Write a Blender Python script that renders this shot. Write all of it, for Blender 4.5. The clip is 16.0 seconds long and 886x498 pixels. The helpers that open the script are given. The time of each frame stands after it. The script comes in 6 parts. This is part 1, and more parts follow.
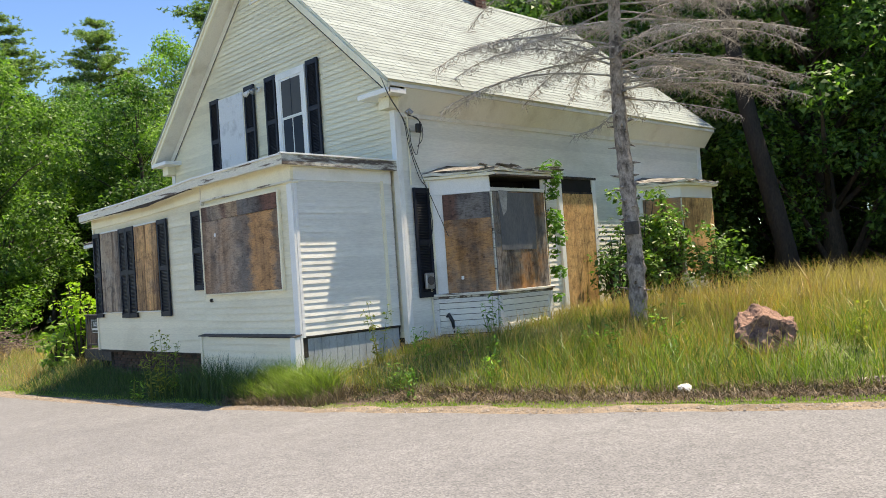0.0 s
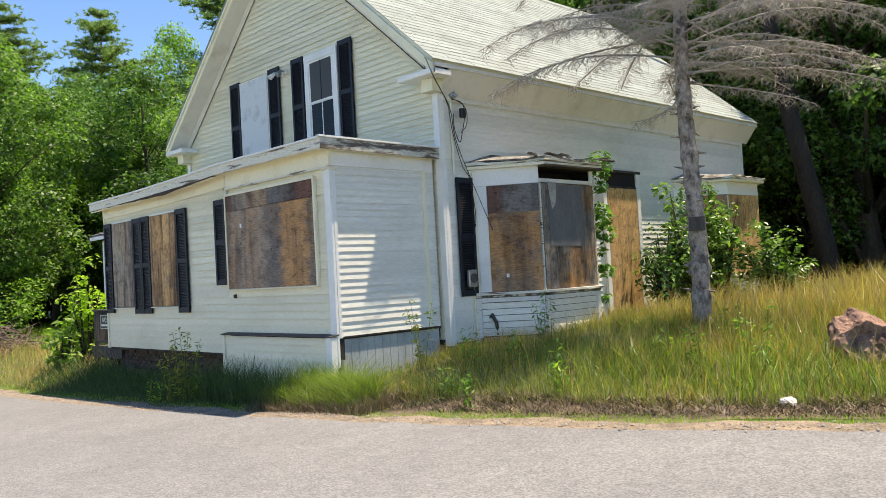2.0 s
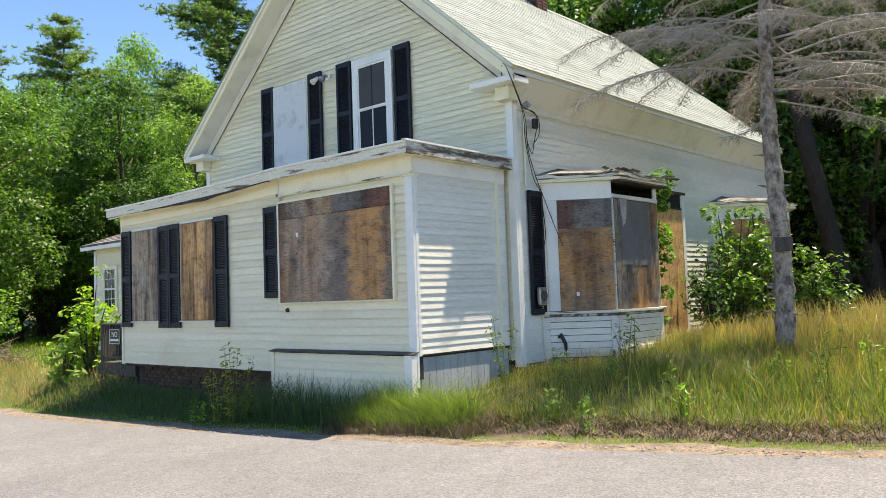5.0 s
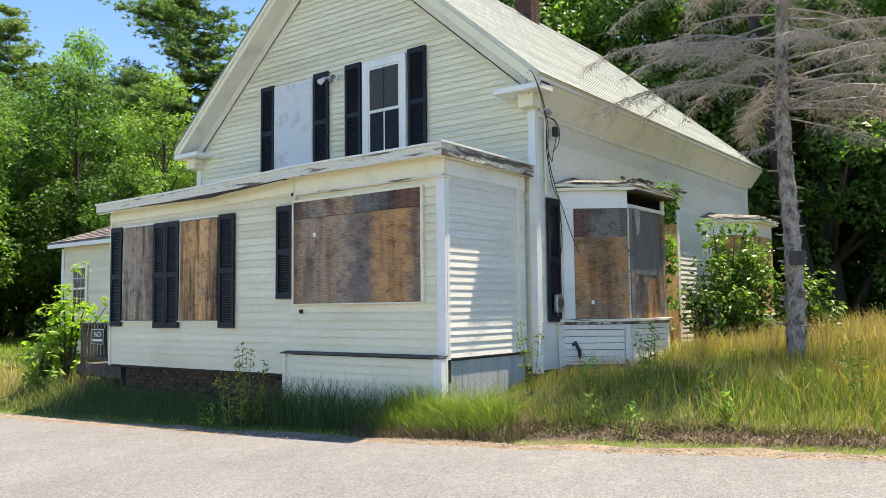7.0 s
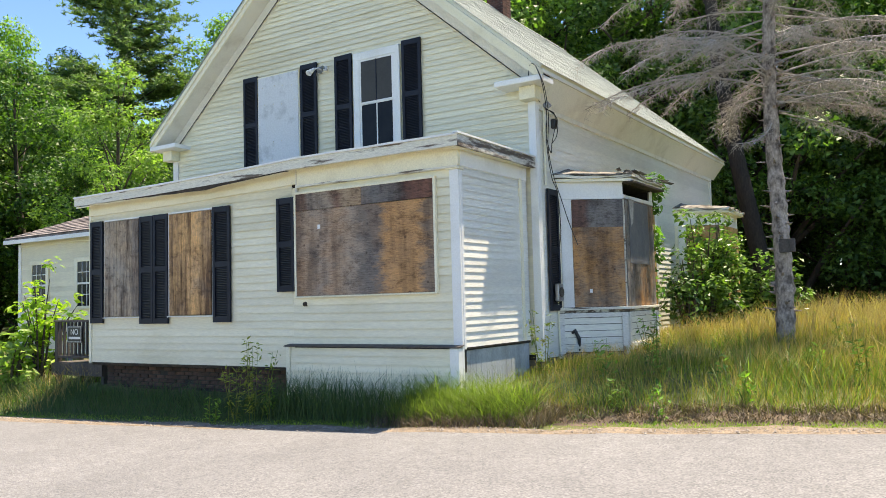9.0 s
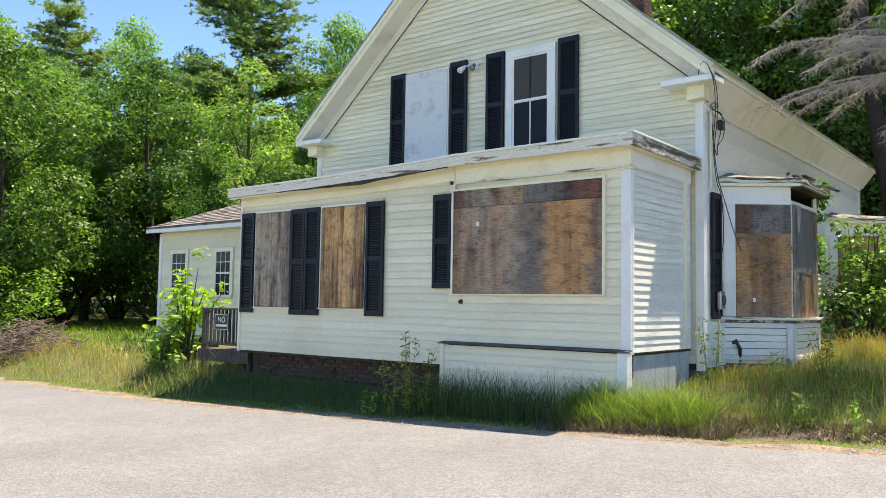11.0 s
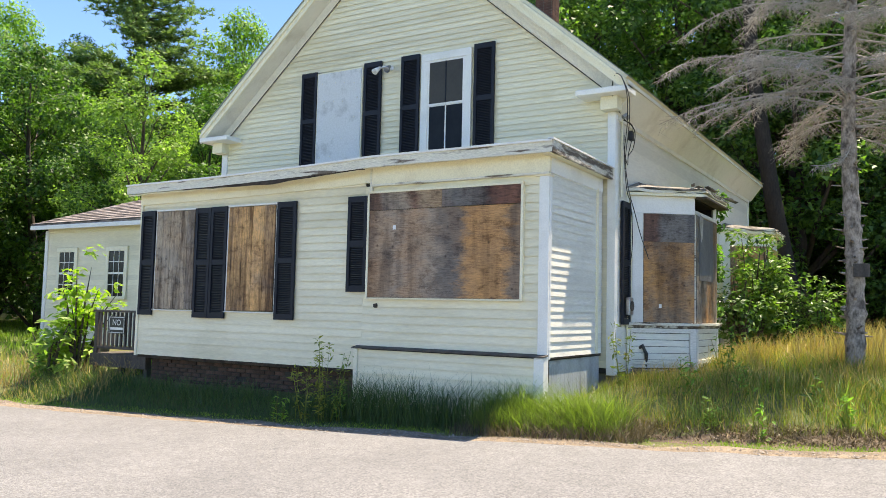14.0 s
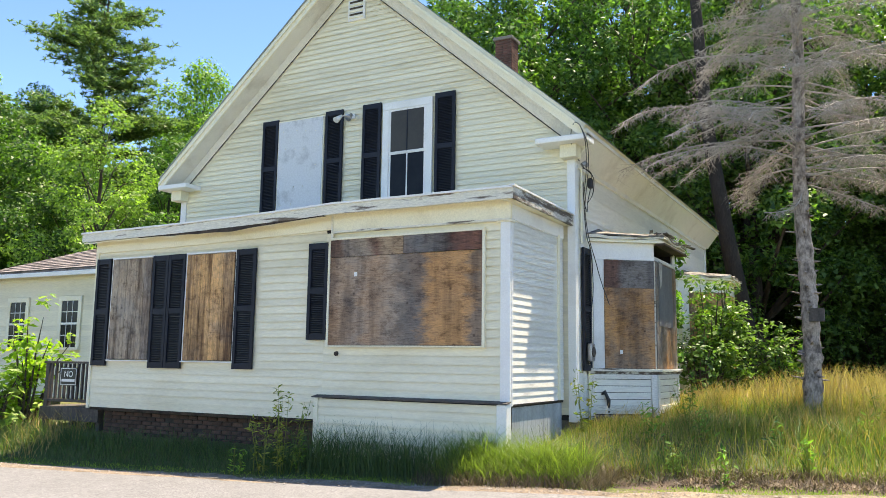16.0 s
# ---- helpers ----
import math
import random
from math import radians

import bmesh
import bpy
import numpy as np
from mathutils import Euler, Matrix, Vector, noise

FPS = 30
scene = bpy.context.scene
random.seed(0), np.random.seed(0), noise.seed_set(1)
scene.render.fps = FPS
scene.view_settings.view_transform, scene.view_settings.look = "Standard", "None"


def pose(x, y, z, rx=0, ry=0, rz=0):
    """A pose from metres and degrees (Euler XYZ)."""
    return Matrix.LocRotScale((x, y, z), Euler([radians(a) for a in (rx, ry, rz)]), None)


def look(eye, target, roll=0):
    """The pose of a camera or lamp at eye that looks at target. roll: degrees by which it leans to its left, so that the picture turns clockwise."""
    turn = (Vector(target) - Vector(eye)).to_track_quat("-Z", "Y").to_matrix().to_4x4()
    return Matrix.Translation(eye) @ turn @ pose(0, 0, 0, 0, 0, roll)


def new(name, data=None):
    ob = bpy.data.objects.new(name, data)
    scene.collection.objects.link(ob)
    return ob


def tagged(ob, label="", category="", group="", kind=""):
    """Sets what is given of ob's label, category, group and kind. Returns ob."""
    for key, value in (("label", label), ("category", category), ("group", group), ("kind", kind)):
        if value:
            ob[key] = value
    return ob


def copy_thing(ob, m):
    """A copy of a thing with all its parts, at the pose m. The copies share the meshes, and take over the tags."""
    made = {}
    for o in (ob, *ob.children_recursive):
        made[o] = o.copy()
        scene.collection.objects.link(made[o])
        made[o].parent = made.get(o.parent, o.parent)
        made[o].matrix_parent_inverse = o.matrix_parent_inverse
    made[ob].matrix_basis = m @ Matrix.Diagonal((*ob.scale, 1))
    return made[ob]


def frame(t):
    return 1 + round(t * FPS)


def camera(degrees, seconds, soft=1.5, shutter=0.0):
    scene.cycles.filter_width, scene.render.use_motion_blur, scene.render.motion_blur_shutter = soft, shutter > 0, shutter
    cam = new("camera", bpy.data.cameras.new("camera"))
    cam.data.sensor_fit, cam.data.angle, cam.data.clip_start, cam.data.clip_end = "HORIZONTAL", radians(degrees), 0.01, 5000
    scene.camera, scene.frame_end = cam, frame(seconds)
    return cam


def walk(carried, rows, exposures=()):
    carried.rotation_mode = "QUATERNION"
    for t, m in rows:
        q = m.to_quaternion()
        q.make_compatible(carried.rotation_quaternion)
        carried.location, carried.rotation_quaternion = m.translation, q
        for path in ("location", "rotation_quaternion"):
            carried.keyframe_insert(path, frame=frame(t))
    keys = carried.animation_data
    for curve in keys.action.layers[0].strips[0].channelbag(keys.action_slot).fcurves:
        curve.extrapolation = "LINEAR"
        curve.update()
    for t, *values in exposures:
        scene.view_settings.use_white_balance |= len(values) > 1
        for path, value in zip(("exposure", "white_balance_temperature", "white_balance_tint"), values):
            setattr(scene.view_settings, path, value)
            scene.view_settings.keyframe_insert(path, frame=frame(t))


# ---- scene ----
cam = camera(57.0, 16.0, soft=0.7)
PATH = [
    (0, (10.388, -6.948, 1.489), (8.951, -5.559, 1.554), -4.0),
    (0.5, (10.015, -6.89, 1.478), (8.573, -5.505, 1.537), -3.5),
    (1, (9.729, -6.779, 1.486), (8.287, -5.394, 1.545), -3.2),
    (1.5, (9.426, -6.735, 1.478), (7.99, -5.344, 1.541), -3.0),
    (2, (9.131, -6.776, 1.485), (7.7, -5.381, 1.55), -3.2),
    (2.5, (8.775, -6.797, 1.48), (7.345, -5.4, 1.532), -3.7),
    (3, (8.428, -6.95, 1.437), (7.006, -5.543, 1.471), -4.0),
    (3.5, (8.096, -7.134, 1.423), (6.689, -5.713, 1.449), -3.8),
    (4, (7.784, -7.277, 1.418), (6.402, -5.832, 1.464), -3.2),
    (4.5, (7.554, -7.485, 1.408), (6.201, -6.015, 1.491), -2.5),
    (5, (7.331, -7.628, 1.445), (6.002, -6.138, 1.564), -2.0),
    (5.2, (7.177, -7.626, 1.462), (5.857, -6.129, 1.592), -2.0),
    (7.3, (6.243, -8.47, 1.33), (5.061, -6.863, 1.477), -0.5),
    (7.5, (6.162, -8.534, 1.321), (5.0, -6.913, 1.468), -0.5),
    (8, (5.891, -8.644, 1.297), (4.786, -6.984, 1.445), -0.8),
    (8.5, (5.67, -8.855, 1.309), (4.605, -7.169, 1.454), -1.1),
    (9, (5.501, -9.03, 1.314), (4.432, -7.345, 1.444), -1.5),
    (9.5, (5.217, -9.084, 1.283), (4.118, -7.418, 1.411), -1.4),
    (10, (4.982, -9.292, 1.283), (3.813, -7.673, 1.403), -1.0),
    (10.2, (4.904, -9.335, 1.286), (3.707, -7.738, 1.405), -0.8),
    (12.3, (4.212, -9.653, 1.277), (2.951, -8.111, 1.457), 1.9),
    (12.5, (4.192, -9.654, 1.272), (2.947, -8.098, 1.451), 1.9),
    (13, (4.203, -9.62, 1.27), (3.012, -8.021, 1.44), 1.8),
    (13.5, (4.25, -9.614, 1.268), (3.138, -7.959, 1.429), 1.6),
    (14, (4.251, -9.573, 1.285), (3.22, -7.865, 1.436), 1.3),
    (14.5, (4.232, -9.584, 1.266), (3.271, -7.838, 1.426), 1.2),
    (15, (4.233, -9.567, 1.251), (3.301, -7.808, 1.444), 1.0),
    (15.5, (4.244, -9.537, 1.228), (3.309, -7.786, 1.467), 0.9),
    (16, (4.238, -9.542, 1.242), (3.293, -7.801, 1.516), 0.8),
]
walk(cam, [(t, look(eye, target, roll)) for t, eye, target, roll in PATH],
     exposures=[(0, 1.13, 8450, 12), (3.5, 1.18, 8450, 12), (9, 1.39, 8450, 12), (12.5, 1.39, 8450, 12), (16, 1.54, 8450, 12)])

# ---- light ----
SUN_WAY = Vector((-0.52, -1.14, -3.62)).normalized()      # the way the sunlight travels
ELEV = math.asin(-SUN_WAY.z)
world = bpy.data.worlds.new("sky")
scene.world = world
world.use_nodes = True
wn, wl = world.node_tree.nodes, world.node_tree.links
sky = wn.new("ShaderNodeTexSky")
sky.sky_type, sky.sun_disc = "NISHITA", False
sky.sun_elevation = ELEV
sky.sun_rotation = math.atan2(-SUN_WAY.x, -SUN_WAY.y)
sky.air_density, sky.dust_density, sky.ozone_density = 0.68, 0.0, 3.0
wn["Background"].inputs[1].default_value = 0.15
deep = wn.new("ShaderNodeHueSaturation")                   # clear dry air: a deeper blue
deep.inputs["Saturation"].default_value, deep.inputs["Hue"].default_value = 1.17, 0.505
wl.new(sky.outputs[0], deep.inputs["Color"])
wl.new(deep.outputs[0], wn["Background"].inputs[0])
sun = new("sun", bpy.data.lights.new("sun", "SUN"))
sun.data.energy, sun.data.angle, sun.data.color = 4.2, radians(0.53), (1.0, 0.975, 0.925)
sun.matrix_world = look((0, 0, 40), Vector((0, 0, 40)) + SUN_WAY)

# ---- materials ----


def nodes_of(name):
    m = bpy.data.materials.new(name)
    m.use_nodes = True
    nt = m.node_tree
    return m, nt.nodes, nt.links, nt.nodes["Principled BSDF"]


def noise_tex(n, l, coord, scale, detail=4.0, rough=0.6, stretch=(1, 1, 1)):
    mp = n.new("ShaderNodeMapping")
    mp.inputs["Scale"].default_value = stretch
    l.new(coord, mp.inputs["Vector"])
    t = n.new("ShaderNodeTexNoise")
    t.inputs["Scale"].default_value, t.inputs["Detail"].default_value, t.inputs["Roughness"].default_value = scale, detail, rough
    l.new(mp.outputs[0], t.inputs["Vector"])
    return t.outputs["Fac"]


def ramp(n, l, fac, stops):
    r = n.new("ShaderNodeValToRGB")
    r.color_ramp.elements[0].position, r.color_ramp.elements[1].position = stops[0][0], stops[-1][0]
    for p, _ in stops[1:-1]:
        r.color_ramp.elements.new(p)
    for e, (_, c) in zip(r.color_ramp.elements, stops):
        e.color = (*c, 1)
    l.new(fac, r.inputs[0])
    return r.outputs[0]


def blend(n, l, a, b, fac, mode="MIX"):
    m = n.new("ShaderNodeMix")
    m.data_type, m.blend_type = "RGBA", mode
    for sock, v in ((m.inputs[0], fac), (m.inputs[6], a), (m.inputs[7], b)):
        if isinstance(v, (int, float)):
            sock.default_value = v
        elif isinstance(v, tuple):
            sock.default_value = (*v, 1)
        else:
            l.new(v, sock)
    return m.outputs[2]


def bump(n, l, bsdf, height, strength, dist=0.01):
    b = n.new("ShaderNodeBump")
    b.inputs["Strength"].default_value, b.inputs["Distance"].default_value = strength, dist
    l.new(height, b.inputs["Height"])
    l.new(b.outputs[0], bsdf.inputs["Normal"])


def mat(name, base, stain, scale=1.5, lo=0.45, hi=0.75, rough=0.6, fine=40.0, fine_amt=0.25, bump_amt=0.3,
        stretch=(1, 1, 1), fstretch=(1, 1, 1), rnd=0.0, metal=0.0, spec=0.5):
    """A two-scale surface: base colour with stained patches, fine grain, relief and a tone that varies from piece to piece."""
    m, n, l, b = nodes_of(name)
    co = n.new("ShaderNodeTexCoord").outputs["Object"]
    big = noise_tex(n, l, co, scale, 5, 0.62, stretch)
    small = noise_tex(n, l, co, fine, 4, 0.7, fstretch)
    col = ramp(n, l, big, [(lo, base), (hi, stain)])
    g = ramp(n, l, small, [(0.3, (1 - fine_amt,) * 3), (0.7, (1 + fine_amt * 0.4,) * 3)])
    col = blend(n, l, col, g, 1.0, "MULTIPLY")
    if rnd:
        oi = n.new("ShaderNodeObjectInfo")
        r = ramp(n, l, oi.outputs["Random"], [(0.0, (1 - rnd,) * 3), (1.0, (1.0 + rnd * 0.3,) * 3)])
        col = blend(n, l, col, r, 1.0, "MULTIPLY")
    l.new(col, b.inputs["Base Color"])
    b.inputs["Roughness"].default_value, b.inputs["Metallic"].default_value = rough, metal
    b.inputs["Specular IOR Level"].default_value = spec
    bump(n, l, b, small, bump_amt)
    return m


def leaf_mat(name, dark, light, thru=0.4, rough=0.5, patchy=None):
    """Leaves: a tone for each leaf and each plant, some light coming through."""
    m, n, l, b = nodes_of(name)
    geo = n.new("ShaderNodeNewGeometry")
    oi = n.new("ShaderNodeObjectInfo")
    col = ramp(n, l, geo.outputs["Random Per Island"], [(0.0, dark), (1.0, light)])
    tone = ramp(n, l, oi.outputs["Random"], [(0.0, (0.74, 0.84, 0.86)), (1.0, (1.12, 1.08, 0.88))])
    col = blend(n, l, col, tone, 1.0, "MULTIPLY")
    if patchy:
        co = n.new("ShaderNodeTexCoord").outputs["Object"]
        f = noise_tex(n, l, co, 1.1, 5, 0.7, (1, 1, 0.2))
        col = blend(n, l, col, ramp(n, l, f, [(0.36, patchy[0]), (0.47, (1, 1, 1)), (0.54, (1, 1, 1)), (0.66, patchy[1])]), 1.0, "MULTIPLY")
    l.new(col, b.inputs["Base Color"])
    b.inputs["Roughness"].default_value = rough
    b.inputs["Specular IOR Level"].default_value = 0.4
    tr = n.new("ShaderNodeBsdfTranslucent")
    tint = blend(n, l, col, (1.15, 1.5, 0.60), 1.0, "MULTIPLY")
    l.new(tint, tr.inputs[0])
    mix = n.new("ShaderNodeMixShader")
    mix.inputs[0].default_value = thru
    l.new(b.outputs[0], mix.inputs[1])
    l.new(tr.outputs[0], mix.inputs[2])
    l.new(mix.outputs[0], n["Material Output"].inputs["Surface"])
    return m


def plywood_mat(name, grey, brown, orange, along=0, seed=0.0, orange_at=0.55, drift=None, bands=None, streak=0.0):
    """Weathered sheet wood: grain that runs along x (0), y (1) or z (2), grey weathering, rust-brown water stains and knots."""
    m, n, l, b = nodes_of(name)
    tc = n.new("ShaderNodeTexCoord").outputs["Object"]
    off = n.new("ShaderNodeMapping")
    off.inputs["Location"].default_value = (seed, seed * 1.7, seed * 0.6)
    l.new(tc, off.inputs[0])
    co = off.outputs[0]
    # 3: along any level line
    st = [5.0, 5.0, 5.0] if along < 3 else [1.0, 1.0, 5.0]
    st[along % 3] = 0.45
    drip = noise_tex(n, l, co, 1.0, 5, 0.62, (2.6, 2.6, 0.35))
    patch = noise_tex(n, l, co, 1.5, 5, 0.7)
    grain = noise_tex(n, l, co, 17.0, 8, 0.72, tuple(st))
    wave = n.new("ShaderNodeTexWave")
    wave.bands_direction = "XYZ"[2 if along in (0, 3) else 0]
    wave.inputs["Scale"].default_value, wave.inputs["Distortion"].default_value = 7.5, 11.0
    wave.inputs["Detail"].default_value, wave.inputs["Detail Scale"].default_value = 3.0, 0.8
    wm = n.new("ShaderNodeMapping")
    ws = [3.0, 3.0, 3.0] if along < 3 else [0.7, 0.7, 3.0]
    ws[along % 3] = 0.6
    wm.inputs["Scale"].default_value = ws
    l.new(co, wm.inputs[0])
    l.new(wm.outputs[0], wave.inputs["Vector"])
    if drift:
        # one end of the sheet has weathered less
        sep = n.new("ShaderNodeSeparateXYZ")
        l.new(tc, sep.inputs[0])
        mul = n.new("ShaderNodeMath")
        mul.operation = "MULTIPLY_ADD"
        l.new(sep.outputs[0], mul.inputs[0])
        mul.inputs[1].default_value, mul.inputs[2].default_value = drift[1], -drift[0] * drift[1]
        add = n.new("ShaderNodeMath")
        l.new(patch, add.inputs[0])
        l.new(mul.outputs[0], add.inputs[1])
        patch = add.outputs[0]
    col = ramp(n, l, patch, [(0.40, grey), (0.49, brown), (orange_at + 0.08, orange)])
    if bands:
        # weathering in upright bands across the sheet, with frayed borders
        sep = n.new("ShaderNodeSeparateXYZ")
        l.new(tc, sep.inputs[0])
        fray = noise_tex(n, l, co, 3.0, 7, 0.75, (0.5, 1, 1.6))
        at = n.new("ShaderNodeMapRange")
        at.inputs["From Min"].default_value, at.inputs["From Max"].default_value = bands[0], bands[1]
        l.new(sep.outputs[0], at.inputs[0])
        pos = n.new("ShaderNodeMath")
        pos.operation = "MULTIPLY_ADD"
        l.new(fray, pos.inputs[0])
        pos.inputs[1].default_value = 0.42
        off2 = n.new("ShaderNodeMath")
        off2.inputs[1].default_value = -0.21
        l.new(at.outputs[0], off2.inputs[0])
        l.new(off2.outputs[0], pos.inputs[2])
        col = blend(n, l, col, ramp(n, l, pos.outputs[0], bands[2]), 0.82)
    gr = ramp(n, l, grain, [(0.36, (0.50, 0.46, 0.44)), (0.49, (0.97, 0.97, 0.97)), (0.66, (1.2, 1.18, 1.15))])
    col = blend(n, l, col, gr, 1.0, "MULTIPLY")
    wv = ramp(n, l, wave.outputs["Fac"], [(0.1, (0.62, 0.56, 0.52)), (0.45, (1.0, 1.0, 1.0))])
    where = ramp(n, l, noise_tex(n, l, co, 2.1, 3, 0.5), [(0.42, (0.12,) * 3), (0.58, (0.95,) * 3)])
    wb = blend(n, l, (1, 1, 1), wv, 1.0)
    l.new(where, wb.node.inputs[0])
    col = blend(n, l, col, wb, 1.0, "MULTIPLY")
    dr = ramp(n, l, drip, [(0.36, (0.45, 0.44, 0.45)), (0.48, (1.0, 1.0, 1.0))])
    col = blend(n, l, col, dr, 0.8, "MULTIPLY")
    if streak:
        # each board weathers in its own way, with long dark runs
        run = noise_tex(n, l, co, 1.0, 6, 0.7, (6.5, 6.5, 0.45))
        col = blend(n, l, col, ramp(n, l, run, [(0.40, (0.26, 0.21, 0.18)), (0.53, (1, 1, 1)), (0.64, (1.18, 1.15, 1.08))]), streak, "MULTIPLY")
        oi = n.new("ShaderNodeObjectInfo")
        col = blend(n, l, col, ramp(n, l, oi.outputs["Random"], [(0.0, (0.72, 0.70, 0.70)), (1.0, (1.12, 1.08, 1.0))]), 1.0, "MULTIPLY")
    blot = noise_tex(n, l, co, 4.2, 7, 0.75, (1.0, 1.0, 1.6))
    col = blend(n, l, col, ramp(n, l, blot, [(0.36, (0.42, 0.37, 0.34)), (0.47, (0.96, 0.96, 0.96)), (0.62, (1.18, 1.16, 1.12))]), 0.85, "MULTIPLY")
    knot = n.new("ShaderNodeTexVoronoi")
    knot.inputs["Scale"].default_value = 4.6
    l.new(co, knot.inputs["Vector"])
    kn = ramp(n, l, knot.outputs["Distance"], [(0.04, (0.18, 0.12, 0.09)), (0.11, (1, 1, 1))])
    col = blend(n, l, col, kn, 0.7, "MULTIPLY")
    l.new(col, b.inputs["Base Color"])
    b.inputs["Roughness"].default_value = 0.78
    bump(n, l, b, grain, 0.35)
    return m


M = {}
M["siding"] = mat("painted_siding", (0.89, 0.815, 0.60), (0.72, 0.64, 0.43), 0.9, 0.5, 0.8, 0.55, 26, 0.12, 0.12, (0.5, 0.5, 1.6), (0.3, 0.3, 2.0), rnd=0.10)
M["siding_side"] = mat("painted_siding_side", (0.84, 0.82, 0.735), (0.64, 0.61, 0.52), 1.0, 0.5, 0.85, 0.55, 26, 0.14, 0.12, (0.5, 0.5, 1.6), (0.3, 0.3, 2.0), rnd=0.10)
M["trim"] = mat("white_trim", (0.88, 0.82, 0.62), (0.66, 0.58, 0.40), 1.6, 0.52, 0.82, 0.5, 45, 0.14, 0.15)
M["trim_white"] = mat("bright_white_trim", (0.84, 0.83, 0.79), (0.64, 0.62, 0.57), 1.6, 0.52, 0.85, 0.45, 45, 0.10, 0.12)
M["worn"] = mat("peeling_painted_wood", (0.80, 0.765, 0.65), (0.15, 0.11, 0.08), 3.0, 0.58, 0.655, 0.7, 40, 0.3, 0.5, (0.45, 0.45, 4.5), (0.4, 0.4, 3.0))
M["rotten"] = mat("rotten_dark_wood", (0.10, 0.075, 0.055), (0.025, 0.02, 0.018), 4.0, 0.35, 0.65, 0.9, 40, 0.5, 0.6)
M["shutter"] = mat("dark_blue_black_shutter", (0.007, 0.010, 0.019), (0.018, 0.022, 0.034), 2.0, 0.45, 0.8, 0.55, 50, 0.25, 0.1, spec=0.3)
M["glass"] = mat("dark_window_glass", (0.012, 0.014, 0.016), (0.02, 0.022, 0.024), 2.0, 0.4, 0.7, 0.12, 5, 0.1, 0.01, spec=0.12)
M["shade_cloth"] = mat("brown_window_shade", (0.060, 0.055, 0.046), (0.045, 0.042, 0.036), 2.0, 0.4, 0.7, 0.4, 30, 0.1, 0.03, spec=0.25)
M["metalboard"] = mat("painted_white_board", (0.68, 0.69, 0.69), (0.40, 0.41, 0.41), 3.0, 0.55, 0.75, 0.5, 30, 0.15, 0.2)
M["ply_big"] = plywood_mat("weathered_plywood", (0.31, 0.245, 0.20), (0.38, 0.25, 0.165), (0.54, 0.275, 0.11), 0, 0.7, 0.50, None, (-2.75, -0.325, [(0.0, (0.19, 0.115, 0.075)), (0.08, (0.44, 0.305, 0.21)), (0.20, (0.34, 0.285, 0.24)), (0.31, (0.44, 0.295, 0.20)), (0.42, (0.38, 0.30, 0.235)), (0.51, (0.15, 0.135, 0.125)), (0.60, (0.16, 0.14, 0.13)), (0.67, (0.54, 0.28, 0.115)), (0.90, (0.57, 0.30, 0.125)), (0.96, (0.23, 0.165, 0.12))]))
M["ply_strip"] = plywood_mat("dark_stained_plywood", (0.15, 0.135, 0.125), (0.19, 0.10, 0.07), (0.46, 0.31, 0.19), 0, 5.3, 0.48, None, (-2.75, -1.53, [(0.0, (0.09, 0.045, 0.035)), (0.14, (0.13, 0.07, 0.05)), (0.24, (0.30, 0.25, 0.21)), (0.5, (0.36, 0.29, 0.22)), (0.62, (0.20, 0.10, 0.07)), (0.74, (0.40, 0.29, 0.19)), (0.94, (0.42, 0.29, 0.18))]))
M["ply_strip_red"] = plywood_mat("grey_and_red_plywood", (0.15, 0.14, 0.14), (0.19, 0.15, 0.12), (0.24, 0.10, 0.06), 0, 9.1, 0.5, None, (-1.525, -0.325, [(0.0, (0.20, 0.17, 0.15)), (0.2, (0.145, 0.14, 0.142)), (0.5, (0.17, 0.155, 0.145)), (0.6, (0.07, 0.03, 0.026)), (0.72, (0.19, 0.07, 0.045)), (1.0, (0.24, 0.095, 0.06))]))
M["ply_bay_strip"] = plywood_mat("grey_bay_plywood", (0.20, 0.19, 0.185), (0.23, 0.20, 0.18), (0.27, 0.22, 0.18), 3, 6.6, 0.5, None, (0.40, 1.07, [(0.0, (0.16, 0.06, 0.04)), (0.28, (0.20, 0.09, 0.06)), (0.4, (0.21, 0.195, 0.185)), (1.0, (0.17, 0.165, 0.165))]))
M["ply_bay"] = plywood_mat("bay_plywood", (0.29, 0.20, 0.14), (0.42, 0.24, 0.13), (0.52, 0.265, 0.10), 3, 2.1, 0.52)
M["ply_grey"] = plywood_mat("grey_weathered_plywood", (0.24, 0.235, 0.23), (0.32, 0.27, 0.22), (0.50, 0.26, 0.10), 2, 8.4, 0.56, streak=0.7)
M["ply_door"] = plywood_mat("orange_plywood", (0.50, 0.29, 0.12), (0.58, 0.34, 0.14), (0.64, 0.40, 0.17), 2, 3.3, 0.5)
M["plank_grey"] = plywood_mat("grey_pine_plank", (0.32, 0.285, 0.25), (0.39, 0.325, 0.26), (0.42, 0.31, 0.22), 2, 1.2, 0.6, streak=1.0)
M["plank_tan"] = plywood_mat("tan_pine_plank", (0.54, 0.36, 0.22), (0.68, 0.42, 0.215), (0.72, 0.43, 0.195), 2, 4.6, 0.5, streak=0.95)
M["shingle"] = mat("pale_green_grey_shingle", (0.325, 0.375, 0.36), (0.24, 0.275, 0.265), 1.2, 0.4, 0.75, 0.9, 120, 0.35, 0.3, rnd=0.15)
M["shingle_old"] = mat("old_reddish_shingle", (0.34, 0.29, 0.27), (0.12, 0.10, 0.095), 3.2, 0.45, 0.62, 0.9, 60, 0.5, 0.5, rnd=0.35)
